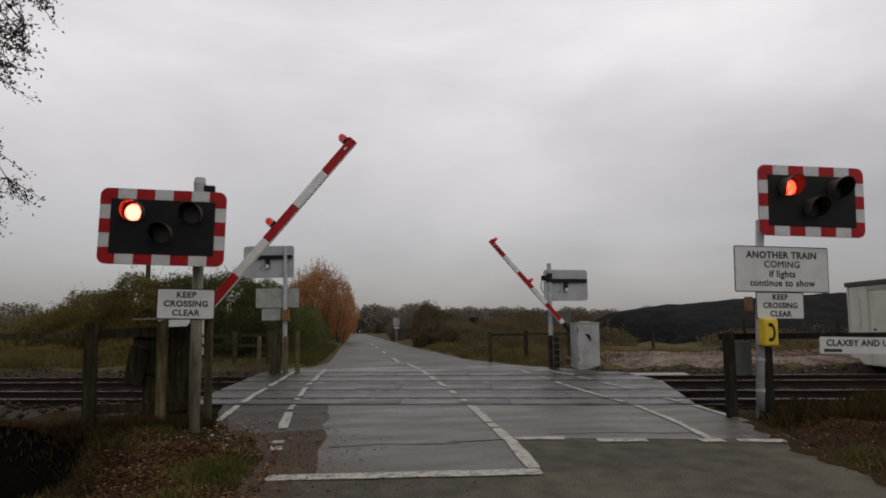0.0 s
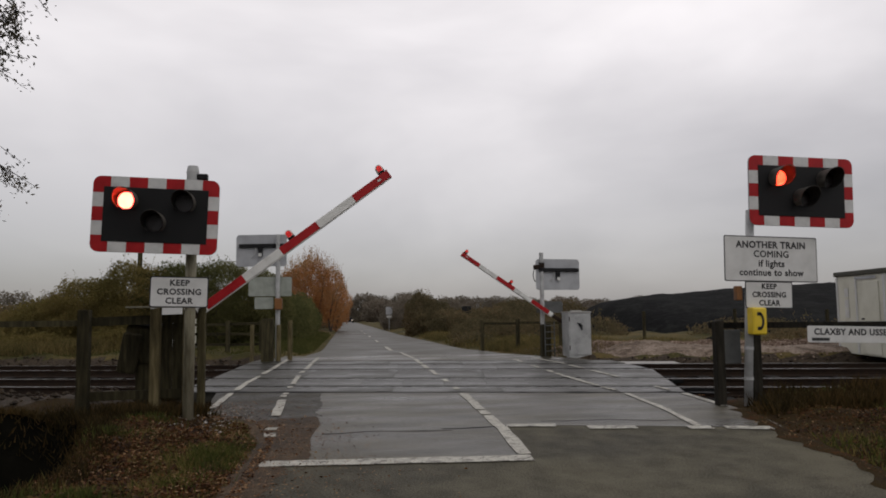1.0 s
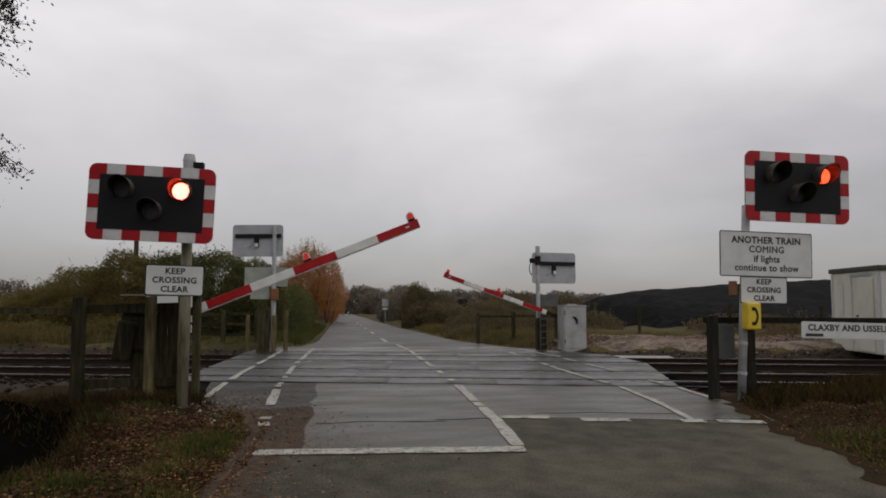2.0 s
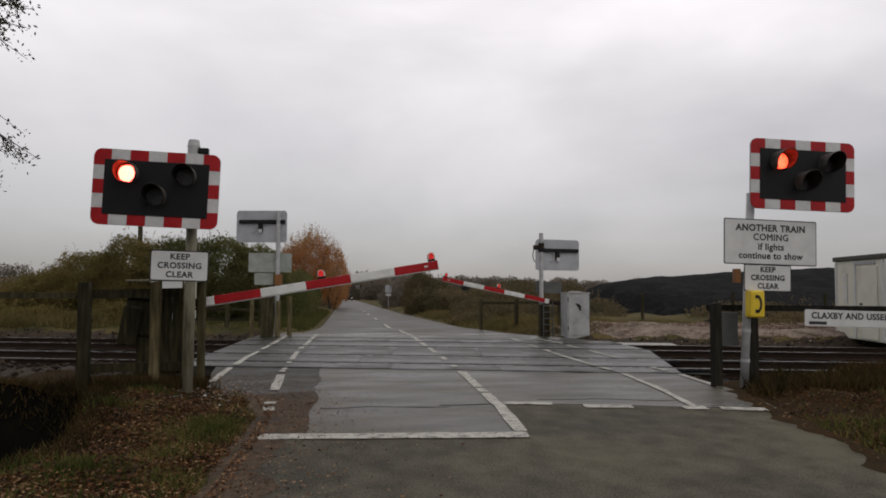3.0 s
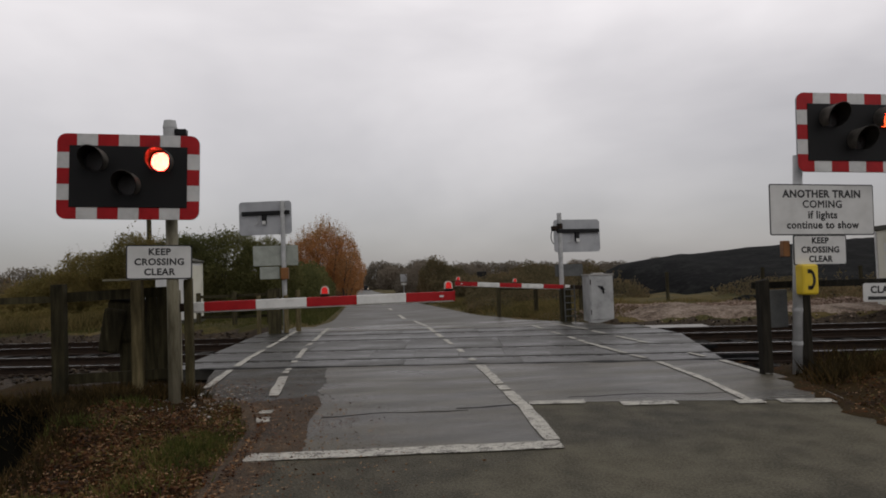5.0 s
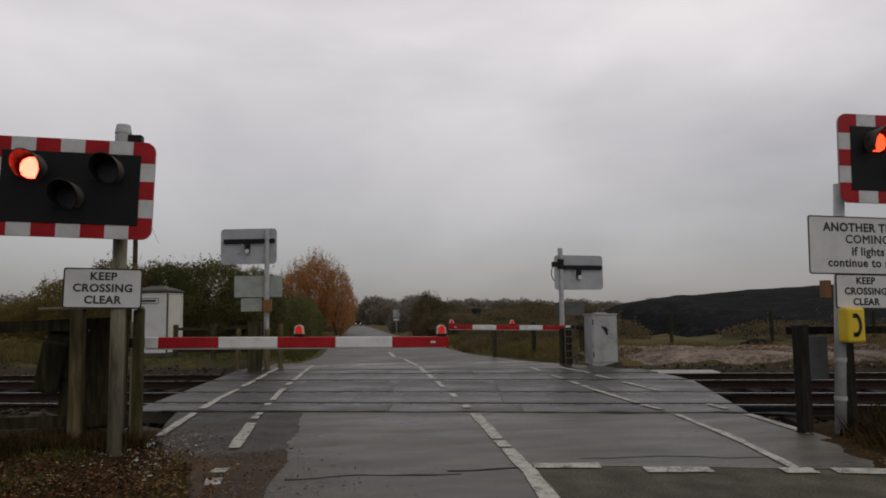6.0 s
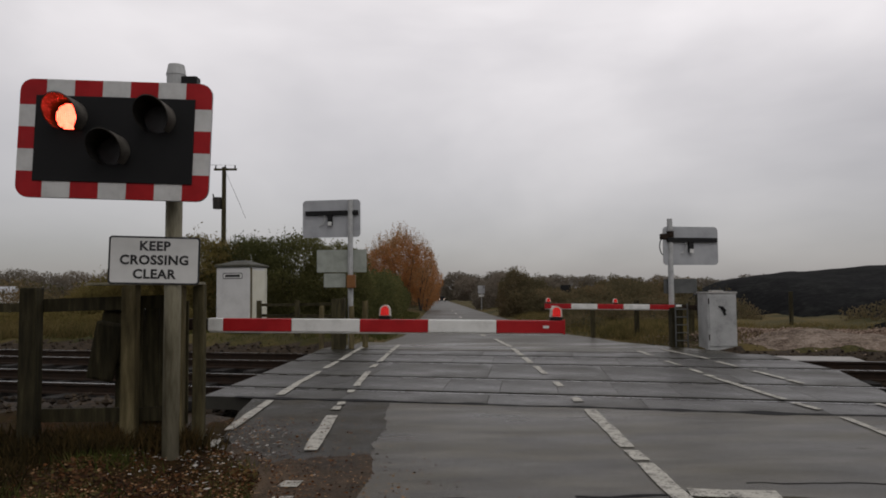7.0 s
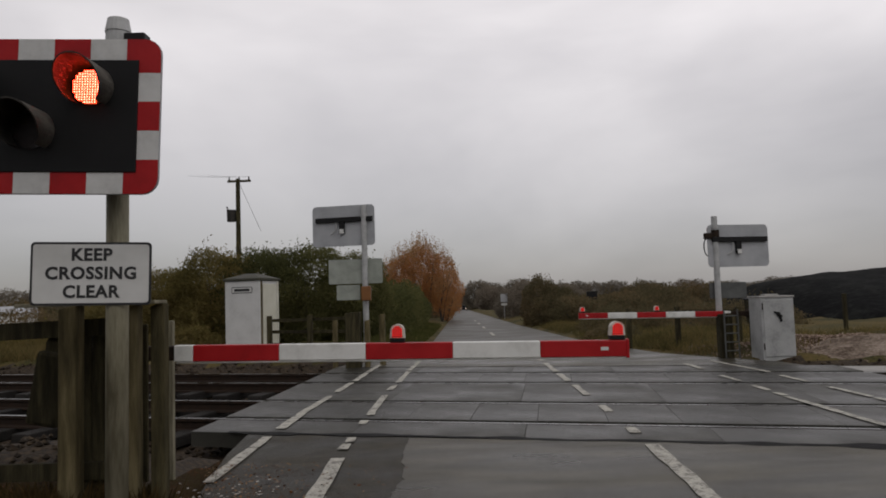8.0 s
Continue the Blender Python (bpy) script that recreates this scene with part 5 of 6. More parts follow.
# ---- plants ----
def blob_points(rng, n, boxes, shell=0.7):
    """Points in and near the skin of several overlapping ellipsoids, with gaps."""
    out = []
    per = np.array([b[3] * b[4] * b[5] for b in boxes]) ** 0.67
    per = (n * per / per.sum()).astype(int)
    for (cx, cy, cz, rx, ry, rz), k in zip(boxes, per):
        d = rng.normal(size=(k, 3))
        d /= np.linalg.norm(d, axis=1)[:, None]
        lump = 1 + 0.11 * np.sin(7 * d[:, 0] + cx * 3) * np.sin(6 * d[:, 2] + cy) + 0.07 * np.sin(13 * d[:, 1] + 11 * d[:, 2] + cx)
        r = (shell + (1.06 - shell) * rng.random(k) ** 0.6) * lump
        p = d * r[:, None] * np.array([rx, ry, rz]) + np.array([cx, cy, cz])
        out.append(p)
    p = np.concatenate(out)
    return p[p[:, 2] > terrain(p[:, 0], p[:, 1]) - 0.05]


def twigs(bm, rng, base, n, height, spread, r=0.05):
    """Upright forking stems from one foot."""
    for k in range(n):
        a = rng.uniform(0, 6.283)
        p = Vector(base)
        d = Vector((math.cos(a) * spread, math.sin(a) * spread, 1)).normalized()
        rad = r
        for i in range(5):
            q = p + d * height / 5
            tube(bm, p, q, rad, rad * 0.72, 5, caps=False)
            if i > 1:
                s = q + (d + Vector((rng.uniform(-0.9, 0.9), rng.uniform(-0.9, 0.9), 0.2))) * height * 0.14
                tube(bm, q, s, rad * 0.5, rad * 0.15, 4, caps=False)
            p, rad = q, rad * 0.72
            d = (d + Vector((rng.uniform(-0.25, 0.25), rng.uniform(-0.25, 0.25), 0.1))).normalized()


def shrub(name, boxes, n, size, mat, label, category, seed, stems=8, spread=0.22, sprigs=0, group="", top_mat=""):
    rng = np.random.default_rng(seed)
    cx, cy = boxes[0][0], boxes[0][1]
    t = thing(name, Matrix.Identity(4), label, category, group)
    bm = bmesh.new()
    for b in boxes:
        z0 = float(terrain(b[0], b[1])) - 0.2
        twigs(bm, rng, (b[0], b[1], z0), max(2, stems // len(boxes)), max(0.5, b[2] + b[5] * 0.45 - z0), spread, 0.05 + 0.012 * b[5])
    part("stems", bm, M["bark"], t)["kind"] = "stuff"
    pts = blob_points(rng, n, boxes)
    if sprigs:
        # upright shoots above the crown
        top = []
        for k in range(sprigs):
            b = boxes[rng.integers(len(boxes))]
            x, y = b[0] + rng.uniform(-1, 1) * b[3] * 0.8, b[1] + rng.uniform(-0.8, 0.4) * b[4]
            e = max(0, 1 - ((x - b[0]) / b[3]) ** 2 - ((y - b[1]) / b[4]) ** 2)
            zb = b[2] + b[5] * math.sqrt(e)
            hgt = rng.uniform(0.2, 0.6) * (2.2 if top_mat else 1.0)
            for s in np.linspace(-0.2, 1, 9):
                top.append((x + rng.normal() * 0.05, y + rng.normal() * 0.05, zb + s * hgt))
        if top_mat:
            cloud_part("thin_top", np.array(top), size, rng, M[top_mat], t, label="thin yellowing shoots")
        else:
            pts = np.concatenate([pts, np.array(top)])
    cloud_part("foliage", pts, size, rng, M[mat], t)
    return t


shrub("hedge_bush", [(-12.6, 22.6, 0.7, 1.4, 1.6, 1.15), (-11.2, 22.3, 1.05, 1.5, 1.8, 1.45), (-9.6, 22.2, 1.4, 1.6, 1.8, 1.7), (-13.9, 23.2, 0.5, 1.2, 1.4, 0.95)], 90000, 0.043, "leaf_hedge", "tall olive green hedge bush turning brown", "bush", 1, 14, sprigs=60, group="hedge bushes")
shrub("hedge_bush", [(-8.2, 22.6, 1.3, 1.6, 1.7, 1.8), (-6.5, 22.4, 1.4, 1.6, 1.7, 1.75), (-5.2, 22.9, 1.2, 1.3, 1.5, 1.65)], 85000, 0.045, "leaf_dark", "tall dark green hedge bush behind the toilet cabin", "bush", 2, 12, sprigs=70, group="hedge bushes")
shrub("roadside_bush", [(-4.6, 27, 0.7, 1.2, 2.4, 1.3), (-4.4, 33, 0.6, 1.1, 3.5, 1.5), (-4.6, 41, 0.4, 1.2, 4.5, 1.7)], 26000, 0.07, "leaf_dark", "green bushes along the road verge", "bush", 3, 9)
shrub("autumn_tree", [(-5.4, 52, 2.6, 1.5, 2.0, 2.1), (-4.2, 53, 3.2, 1.3, 2.0, 2.2), (-6.3, 54, 2.5, 1.3, 2.0, 1.9), (-3.0, 55, 2.6, 1.2, 2.2, 2.2), (-4.9, 56, 3.4, 1.3, 2.0, 2.2), (-2.7, 60, 1.7, 1.4, 3.0, 2.1), (-6.9, 53, 1.9, 1.0, 1.6, 1.4)], 42000, 0.066, "leaf_orange", "rust-coloured autumn tree beside the road", "tree", 4, 28, sprigs=420, top_mat="leaf_gold")
shrub("roadside_tree", [(-4.0, 70, 1.2, 1.5, 4, 2.3), (-4.2, 82, 1.1, 1.5, 5, 2.3), (-4.4, 97, 0.9, 1.7, 6, 2.4), (-4.6, 118, 0.7, 1.9, 8, 2.6), (-5.0, 150, 0.3, 2.3, 12, 2.8)], 36000, 0.12, "leaf_brown", "brownish trees lining the far road", "tree", 5, 8, 0.05)
shrub("scrub_bush", [(3.1, 40, 0.6, 1.1, 1.8, 1.7), (4.4, 42, 0.4, 1.3, 1.8, 1.4), (2.9, 37.5, 0.1, 0.7, 1.2, 0.9)], 26000, 0.06, "leaf_brown", "dark reddish bush at the far roadside", "bush", 14, 12, group="scrub bushes", sprigs=50)
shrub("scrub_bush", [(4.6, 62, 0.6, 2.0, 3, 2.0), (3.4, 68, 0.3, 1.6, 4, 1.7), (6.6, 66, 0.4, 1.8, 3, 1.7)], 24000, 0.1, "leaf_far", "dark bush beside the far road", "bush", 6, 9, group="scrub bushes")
shrub("scrub_bush", [(4.4, 38, 0.1, 1.6, 4, 1.1), (6.6, 35, 0.1, 2.0, 3, 1.2), (9.0, 37, 0.1, 2.0, 3, 1.3)], 30000, 0.072, "leaf_brown", "brown scrub beside the road", "bush", 7, 9, group="scrub bushes", sprigs=30)
shrub("scrub_bush", [(4.2, 25, 0.1, 1.3, 2.4, 0.75), (6.2, 23, 0.1, 1.6, 2.0, 0.8), (8.6, 24, 0.0, 1.8, 2.0, 0.9), (3.2, 20.5, -0.05, 0.9, 1.5, 0.45)], 26000, 0.05, "leaf_brown", "low brown bramble beyond the crossing", "bush", 8, 9, group="scrub bushes", sprigs=40)
shrub("scrub_bush", [(14.0, 20, 0.1, 2.6, 1.2, 0.7), (19.0, 19, 0.1, 3.0, 1.4, 0.8), (12.2, 14.2, 0.0, 1.4, 1.0, 0.6)], 20000, 0.048, "leaf_brown", "low brown weeds before the spoil heap", "bush", 9, 6, group="scrub bushes", sprigs=30)
shrub("scrub_bush", [(14.5, 62, 0.7, 2.2, 2.2, 1.5), (17.0, 63, 0.4, 2.2, 2.2, 1.3), (10.5, 44, 0.1, 2.2, 2.0, 1.5), (13.2, 43, 0.1, 2.2, 2.0, 1.6), (7.6, 46, 0.0, 2.0, 2.0, 1.3)], 36000, 0.085, "leaf_brown", "thin reddish-brown bush beyond the signal", "bush", 10, 10, group="scrub bushes", sprigs=20)
shrub("field_bush", [(-9.5, 19.3, 0.15, 1.1, 0.9, 0.6), (-11.6, 18.6, 0.1, 1.3, 0.9, 0.55), (-14.0, 19.4, 0.1, 1.6, 1.0, 0.65), (-17.2, 20.2, 0.1, 1.7, 1.0, 0.7)], 22000, 0.05, "leaf_hedge", "low olive brambles and weeds beyond the tracks", "bush", 13, 8, sprigs=60)
shrub("field_bush", [(-19, 26, 0.4, 3.0, 1.6, 1.0), (-25, 29, 0.3, 3.0, 1.6, 1.0), (-31, 30, 0.3, 3.5, 1.6, 1.1)], 22000, 0.06, "leaf_brown", "low brown hedge at the field edge", "bush", 11, 8, sprigs=30)


def far_wood(name, spans, label, seed, n, size, mat="leaf_far"):
    """A belt of distant trees with an uneven top."""
    rng = np.random.default_rng(seed)
    boxes = []
    for x0, x1, y0, y1, h, w in spans:
        k = max(2, int(abs(x1 - x0) / w))
        for i in range(k):
            s = (i + 0.5) / k
            hh = h * rng.uniform(0.88, 1.12)
            x, y = x0 + (x1 - x0) * s + rng.normal() * w * 0.2, y0 + (y1 - y0) * s + rng.normal() * 3
            z = float(fall(y))
            boxes.append((x, y, z + hh * 0.45, w * rng.uniform(0.7, 1.1), 5, hh * 0.55))
    p = blob_points(rng, n, boxes, 0.5)
    v, f = leaf_cloud(p, size, rng)
    ob = soup(name, v.tolist(), f.tolist(), M[mat])
    tagged(ob, label, "woodland", kind="stuff")


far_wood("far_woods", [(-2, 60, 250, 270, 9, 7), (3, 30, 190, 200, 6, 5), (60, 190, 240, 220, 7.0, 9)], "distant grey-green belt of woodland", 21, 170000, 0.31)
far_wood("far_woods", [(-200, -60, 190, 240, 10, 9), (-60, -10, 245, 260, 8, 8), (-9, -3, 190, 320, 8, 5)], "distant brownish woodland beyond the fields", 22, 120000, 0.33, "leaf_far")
far_wood("hedge_line", [(-75, -22, 60, 78, 3.0, 4), (-110, -60, 80, 70, 3.5, 5)], "dark hedge line across the field", 23, 40000, 0.2, "leaf_brown")


def spoil_mound():
    """The long black heap beyond the yard."""
    bm = bmesh.new()
    xs = np.linspace(11.6, 62, 90)
    prof = np.linspace(0, 1, 15)
    rows = []
    for x in xs:
        h = float(np.interp(x, [11.6, 12.6, 13.6, 14.8, 16, 19, 22, 28, 40, 62], [0.0, 0.9, 1.7, 2.1, 2.27, 2.48, 2.72, 3.0, 3.4, 4.0]))
        row = []
        for s in prof:
            foot = float(np.interp(x, [11.6, 14, 18, 62], [29, 23, 21, 21]))
            y = foot + (35 - foot) * s / 0.42 if s < 0.42 else 35 + 7 * (s - 0.42) / 0.58
            z = h * min(1, (s / 0.42)) ** 0.7 * (1 if s < 0.6 else 1 - ((s - 0.6) / 0.4) ** 2)
            nz = 0.07 * noise.noise((x * 0.55, y * 0.55, 1)) + 0.07 * noise.noise((x * 1.9, y * 1.9, 3))
            row.append(bm.verts.new((x, y + 1.2 * noise.noise((x * 0.3, s * 3, 5)), float(fall(y)) - 0.12 + max(z + nz * min(1, h), -0.1))))
        rows.append(row)
    for a, b in zip(rows, rows[1:]):
        for i in range(len(prof) - 1):
            bm.faces.new((a[i], b[i], b[i + 1], a[i + 1]))
    bmesh.ops.recalc_face_normals(bm, faces=bm.faces)
    tagged(mesh_ob("spoil_mound", bm, M["mound"], True), "long black spoil heap beyond the yard", "spoil mound")


spoil_mound()


def small_heap():
    """A low black pile on the near side of the yard."""
    bm = bmesh.new()
    rings = []
    for k in range(7):
        s = 1 - k / 6.5
        rings.append([bm.verts.new((10.7 + 1.2 * s * math.cos(a) * (1 + 0.25 * noise.noise((math.cos(a) * 2, math.sin(a) * 2, k))), 16.4 + 0.7 * s * math.sin(a), -0.08 + 0.42 * (1 - s ** 1.6) + 0.05 * noise.noise((a * 2, k * 1.3, 4)))) for a in np.linspace(0, 2 * math.pi, 25)[:-1]])
    for p, q in zip(rings, rings[1:]):
        for i in range(24):
            bm.faces.new((p[i], p[(i + 1) % 24], q[(i + 1) % 24], q[i]))
    bm.faces.new(rings[-1])
    tagged(mesh_ob("spoil_heap", bm, M["mound"], True), "small low black heap beside the rubble", "spoil heap")


small_heap()


def field_shed():
    """A pale low shed far across the field."""
    x, y = -39.6, 58.0
    z = float(terrain(x, y))
    t = thing("field_shed", pose(x, y, z, 0, 0, 12), "pale low shed with a grey roof across the field", "shed")
    bm = bmesh.new()
    box(bm, (0, 0, 0.7), (4.2, 2.6, 1.8), bevel=0.02)
    part("wall", bm, M["loo"], t)
    bm = bmesh.new()
    for v in [(-2.3, -1.5, 1.65), (2.3, -1.5, 1.65), (2.3, 0, 2.25), (-2.3, 0, 2.25), (-2.3, 1.5, 1.65), (2.3, 1.5, 1.65)]:
        bm.verts.new(v)
    bm.verts.ensure_lookup_table()
    for f in ((0, 1, 2, 3), (3, 2, 5, 4), (0, 4, 5, 1), (0, 3, 4), (1, 5, 2)):
        bm.faces.new([bm.verts[i] for i in f])
    bmesh.ops.recalc_face_normals(bm, faces=bm.faces)
    part("roof", bm, M["sign_back"], t, "pale grey roof")


field_shed()


def stones(name, n, place, size, mat, label, seed, category="stones"):
    """Angular broken stones lying on the ground, joined."""
    rng = np.random.default_rng(seed)
    base = np.array([(1, 0, 0), (-1, 0, 0), (0, 1, 0), (0, -1, 0), (0, 0, 1), (0, 0, -1)], float)
    fc = np.array([(0, 2, 4), (2, 1, 4), (1, 3, 4), (3, 0, 4), (2, 0, 5), (1, 2, 5), (3, 1, 5), (0, 3, 5)])
    P = place(rng, n)
    n = len(P)
    s = size * rng.uniform(0.4, 1.5, (n, 1, 1)) * rng.uniform(0.6, 1.1, (n, 6, 3))
    a = rng.uniform(0, 6.283, n)
    c, d = np.cos(a), np.sin(a)
    V = base[None] * s
    X = V[..., 0] * c[:, None] - V[..., 1] * d[:, None]
    Y = V[..., 0] * d[:, None] + V[..., 1] * c[:, None]
    V = np.stack([X, Y, V[..., 2] * 0.7], -1) + P[:, None, :]
    F = fc[None] + 6 * np.arange(n)[:, None, None]
    tagged(soup(name, V.reshape(-1, 3).tolist(), F.reshape(-1, 3).tolist(), M[mat]), label, category, kind="stuff")


def on_bed(rng, n):
    x = np.concatenate([rng.uniform(-17, -4.2, n * 6 // 10), rng.uniform(4.0, 15, n - n * 6 // 10)])
    c = np.where(x < -4.2, rng.uniform(2.7, 13.2, len(x)), rng.uniform(4.3, 13.2, len(x)))
    y = c + SLOPE * x
    return np.stack([x, y, terrain(x, y) + rng.uniform(-0.01, 0.05, len(x))], 1)


def on_rubble(rng, n):
    g = rng.random(n)
    cx = np.where(g < 0.4, 6.4, np.where(g < 0.75, 8.4, 10.6))
    cy = np.where(g < 0.4, 14.2, np.where(g < 0.75, 13.3, 12.4))
    x, y = cx + rng.normal(size=n) * 1.15, cy + rng.normal(size=n) * 0.75
    r2 = ((x - cx) / 1.3) ** 2 + ((y - cy) / 1.0) ** 2
    ok = (y - SLOPE * x > 13.0)
    x, y, r2 = x[ok], y[ok], r2[ok]
    return np.stack([x, y, terrain(x, y) + 0.27 * np.exp(-r2) * rng.uniform(0.3, 1, len(x))], 1)


stones("ballast_stones", 11000, on_bed, 0.045, "ballast", "grey angular ballast stones between the sleepers", 31)
stones("rubble_heap", 17000, on_rubble, 0.028, "rubble", "pinkish heaps of broken stone and brick", 32)

def rubble_bed():
    """The low spread heap of sand and crushed brick under the loose stones."""
    bm = bmesh.new()
    rows = []
    for u in np.linspace(5.1, 13.5, 70):
        row = []
        for v in np.linspace(0, 1, 16):
            y = 13.25 + SLOPE * u + 2.6 * v
            e = min(1, (u - 5.1) / 0.8) * min(1, (13.5 - u) / 1.5)
            h = 0.24 * math.sin(math.pi * v) ** 0.8 * e * (0.6 + 0.8 * noise.noise((u * 0.7, v * 2, 3))) + 0.05 * noise.noise((u * 3, y * 3, 6)) * math.sin(math.pi * v)
            row.append(bm.verts.new((u, y, float(terrain(u, y)) + h - 0.02)))
        rows.append(row)
    for a, b in zip(rows, rows[1:]):
        for i in range(15):
            bm.faces.new((a[i], b[i], b[i + 1], a[i + 1]))
    tagged(mesh_ob("rubble_bed", bm, M["rubble_fine"], True), "low spread heap of pinkish sand and crushed brick", "rubble", kind="stuff")


rubble_bed()
bm = bmesh.new()
box(bm, (5.75, 10.95, -0.15), (1.5, 0.8, 0.16), rz=TRACK, bevel=0.02)
tagged(mesh_ob("concrete_slab", bm, M["concrete"]), "pale concrete slab lying beside the far track", "slab")
# low block standing in for the pale strip across the yard
bm = bmesh.new()
box(bm, (10.1, 20.4, -0.04), (2.4, 0.5, 0.3), rz=-40, bevel=0.03)
tagged(mesh_ob("low_wall", bm, M["cabinet"]), "low pale grey strip on the ground in the yard", "wall")


def scatter(name, n, place, size, mat, label, seed, flat=0.75, lift=0.012):
    rng = np.random.default_rng(seed)
    x, y = place(rng, n)
    dry = ditch(x, y) < 0.05
    x, y = x[dry], y[dry]
    z = np.maximum(terrain(x, y), np.where((-x < road_half(y)[0]) & (x < road_half(y)[1]), 0.0, -9)) + lift + rng.random(len(x)) * 0.02
    v, f = leaf_cloud(np.stack([x, y, z], 1), size, rng, flat)
    tagged(soup(name, v.tolist(), f.tolist(), M[mat]), label, "fallen leaves", kind="stuff")


def left_verge(rng, n):
    y = np.clip(rng.normal(-0.6, 2.2, n), -9, 2.9)
    return -road_half(y)[0] - np.abs(rng.normal(size=n)) * 1.1 + 0.1, y


def right_verge(rng, n):
    y = np.clip(rng.normal(0.3, 2.4, n), -9, 3.7)
    return road_half(y)[1] - 0.15 + np.abs(rng.normal(size=n)) * 1.7, y


def road_edge(rng, n):
    y = rng.uniform(-4.5, 4.5, n)
    return -road_half(y)[0] + np.abs(rng.normal(size=n)) * 0.55, y


scatter("leaf_litter", 22000, left_verge, 0.0145, "fallen", "brown and yellow fallen leaves on the verge", 41)
scatter("leaf_litter", 2600, right_verge, 0.015, "fallen", "brown fallen leaves on the far verge", 42)
def leaf_heaps(n, seed, side, reach, label):
    """Sodden leaves lying in low uneven heaps on a verge."""
    rng = np.random.default_rng(seed)
    cy = rng.uniform(-3.4, 2.3, 90)
    cx = np.where(side < 0, -road_half(cy)[0], road_half(cy)[1]) + side * rng.uniform(0.05, reach, 90)
    k = rng.integers(90, size=n)
    dx, dy = rng.normal(size=n) * 0.13, rng.normal(size=n) * 0.13
    x, y = cx[k] + dx, cy[k] + dy
    z = terrain(x, y) + 0.005 + (0.02 + 0.06 * rng.random(90)[k]) * np.exp(-(dx ** 2 + dy ** 2) / 0.02) * rng.random(n)
    ok = ditch(x, y) < 0.1
    v, f = leaf_cloud(np.stack([x, y, z], 1)[ok], 0.019, rng, 0.45)
    tagged(soup("leaf_heap", v.tolist(), f.tolist(), M["sodden"]), label, "fallen leaves", kind="stuff")


leaf_heaps(24000, 45, -1, 1.35, "sodden rust-brown leaves heaped on the verge")
leaf_heaps(9000, 46, 1, 2.6, "sodden dark leaves heaped beyond the far lane")


def by_signal(rng, n):
    return -3.25 + rng.normal(size=n) * 0.26, 2.8 + rng.normal(size=n) * 0.55


scatter("paint_chips", 380, by_signal, 0.020, "chips", "pale chips of paint and stone at the road edge", 44, 0.9, 0.008)
scatter("leaf_litter", 5200, road_edge, 0.014, "fallen", "scattered leaves along the road edge", 43, 0.9, 0.006)


def grass_tufts(name, n, place, hgt, label, seed, mat="grassblade"):
    rng = np.random.default_rng(seed)
    x, y = place(rng, n)
    dry = ditch(x, y) < 0.2
    x, y = x[dry], y[dry]
    z = terrain(x, y) - 0.01
    a = rng.uniform(0, 6.283, len(x))
    w = 0.006 + 0.003 * hgt / 0.1
    h = hgt * rng.uniform(0.35, 1.3, len(x))
    lx, ly = rng.normal(size=len(x)) * h * 0.45, rng.normal(size=len(x)) * h * 0.45
    dx, dy = np.cos(a) * w, np.sin(a) * w
    V = np.stack([np.stack([x - dx, y - dy, z], 1), np.stack([x + dx, y + dy, z], 1), np.stack([x + lx, y + ly, z + h], 1)], 1)
    F = np.arange(3 * len(x)).reshape(-1, 3)
    tagged(soup(name, V.reshape(-1, 3).tolist(), F.tolist(), M[mat]), label, "grass", kind="stuff")


def clumps(x0, x1, y0, y1, count, r):
    def place(rng, n):
        cx, cy = rng.uniform(x0, x1, count), rng.uniform(y0, y1, count)
        k = rng.integers(count, size=n)
        x, y = cx[k] + rng.normal(size=n) * r, cy[k] + rng.normal(size=n) * r
        lf, rt = road_half(y)
        ok = (x < -lf - 0.02) | (x > rt + 0.05)
        c = y - SLOPE * x
        ok &= (c < 4.9) | (c > 13.3)
        return x[ok], y[ok]
    return place


def ditch_rim(rng, n):
    y = rng.uniform(-2.4, 3.1, n)
    edge = np.interp(y, DITCH_Y, DITCH_X)
    x = edge + rng.normal(size=n) * 0.14 + 0.06
    k = rng.random(n) < 0.45
    x2 = rng.uniform(-9, -4.4, n)
    return np.where(k, x2, x), np.where(k, 2.3 - 0.12 * x2 + 0.08 + rng.normal(size=n) * 0.14, y)


grass_tufts("rim_grass", 6000, ditch_rim, 0.10, "damp dead grass hanging over the ditch edge", 60, "bank_grass")
grass_tufts("verge_grass", 4200, clumps(-4.2, -2.55, -3.6, 2.6, 15, 0.15), 0.09, "green tufts of grass on the leafy verge", 51)
grass_tufts("verge_grass", 1500, lambda rng, n: (-2.82 + rng.normal(size=n) * 0.12, 0.5 + rng.normal(size=n) * 0.2), 0.08, "green tuft of grass at the stop line", 62)
grass_tufts("verge_grass", 1500, lambda rng, n: (-3.3 + rng.normal(size=n) * 0.2, -1.3 + rng.normal(size=n) * 0.2), 0.07, "mossy green grass on the leafy verge", 63)
grass_tufts("post_weeds", 3600, clumps(-5.2, -3.35, 2.35, 3.15, 26, 0.11), 0.17, "dark weeds growing round the feet of the posts", 66, "bank_grass")
grass_tufts("post_weeds", 3000, clumps(3.5, 6.4, 1.6, 3.1, 22, 0.14), 0.2, "dark weeds growing round the signal foot", 67, "bank_grass")
grass_tufts("verge_moss", 9000, clumps(-3.6, -2.5, -2.8, 2.3, 34, 0.11), 0.035, "short bright moss and grass among the leaves", 64, "green_grass")
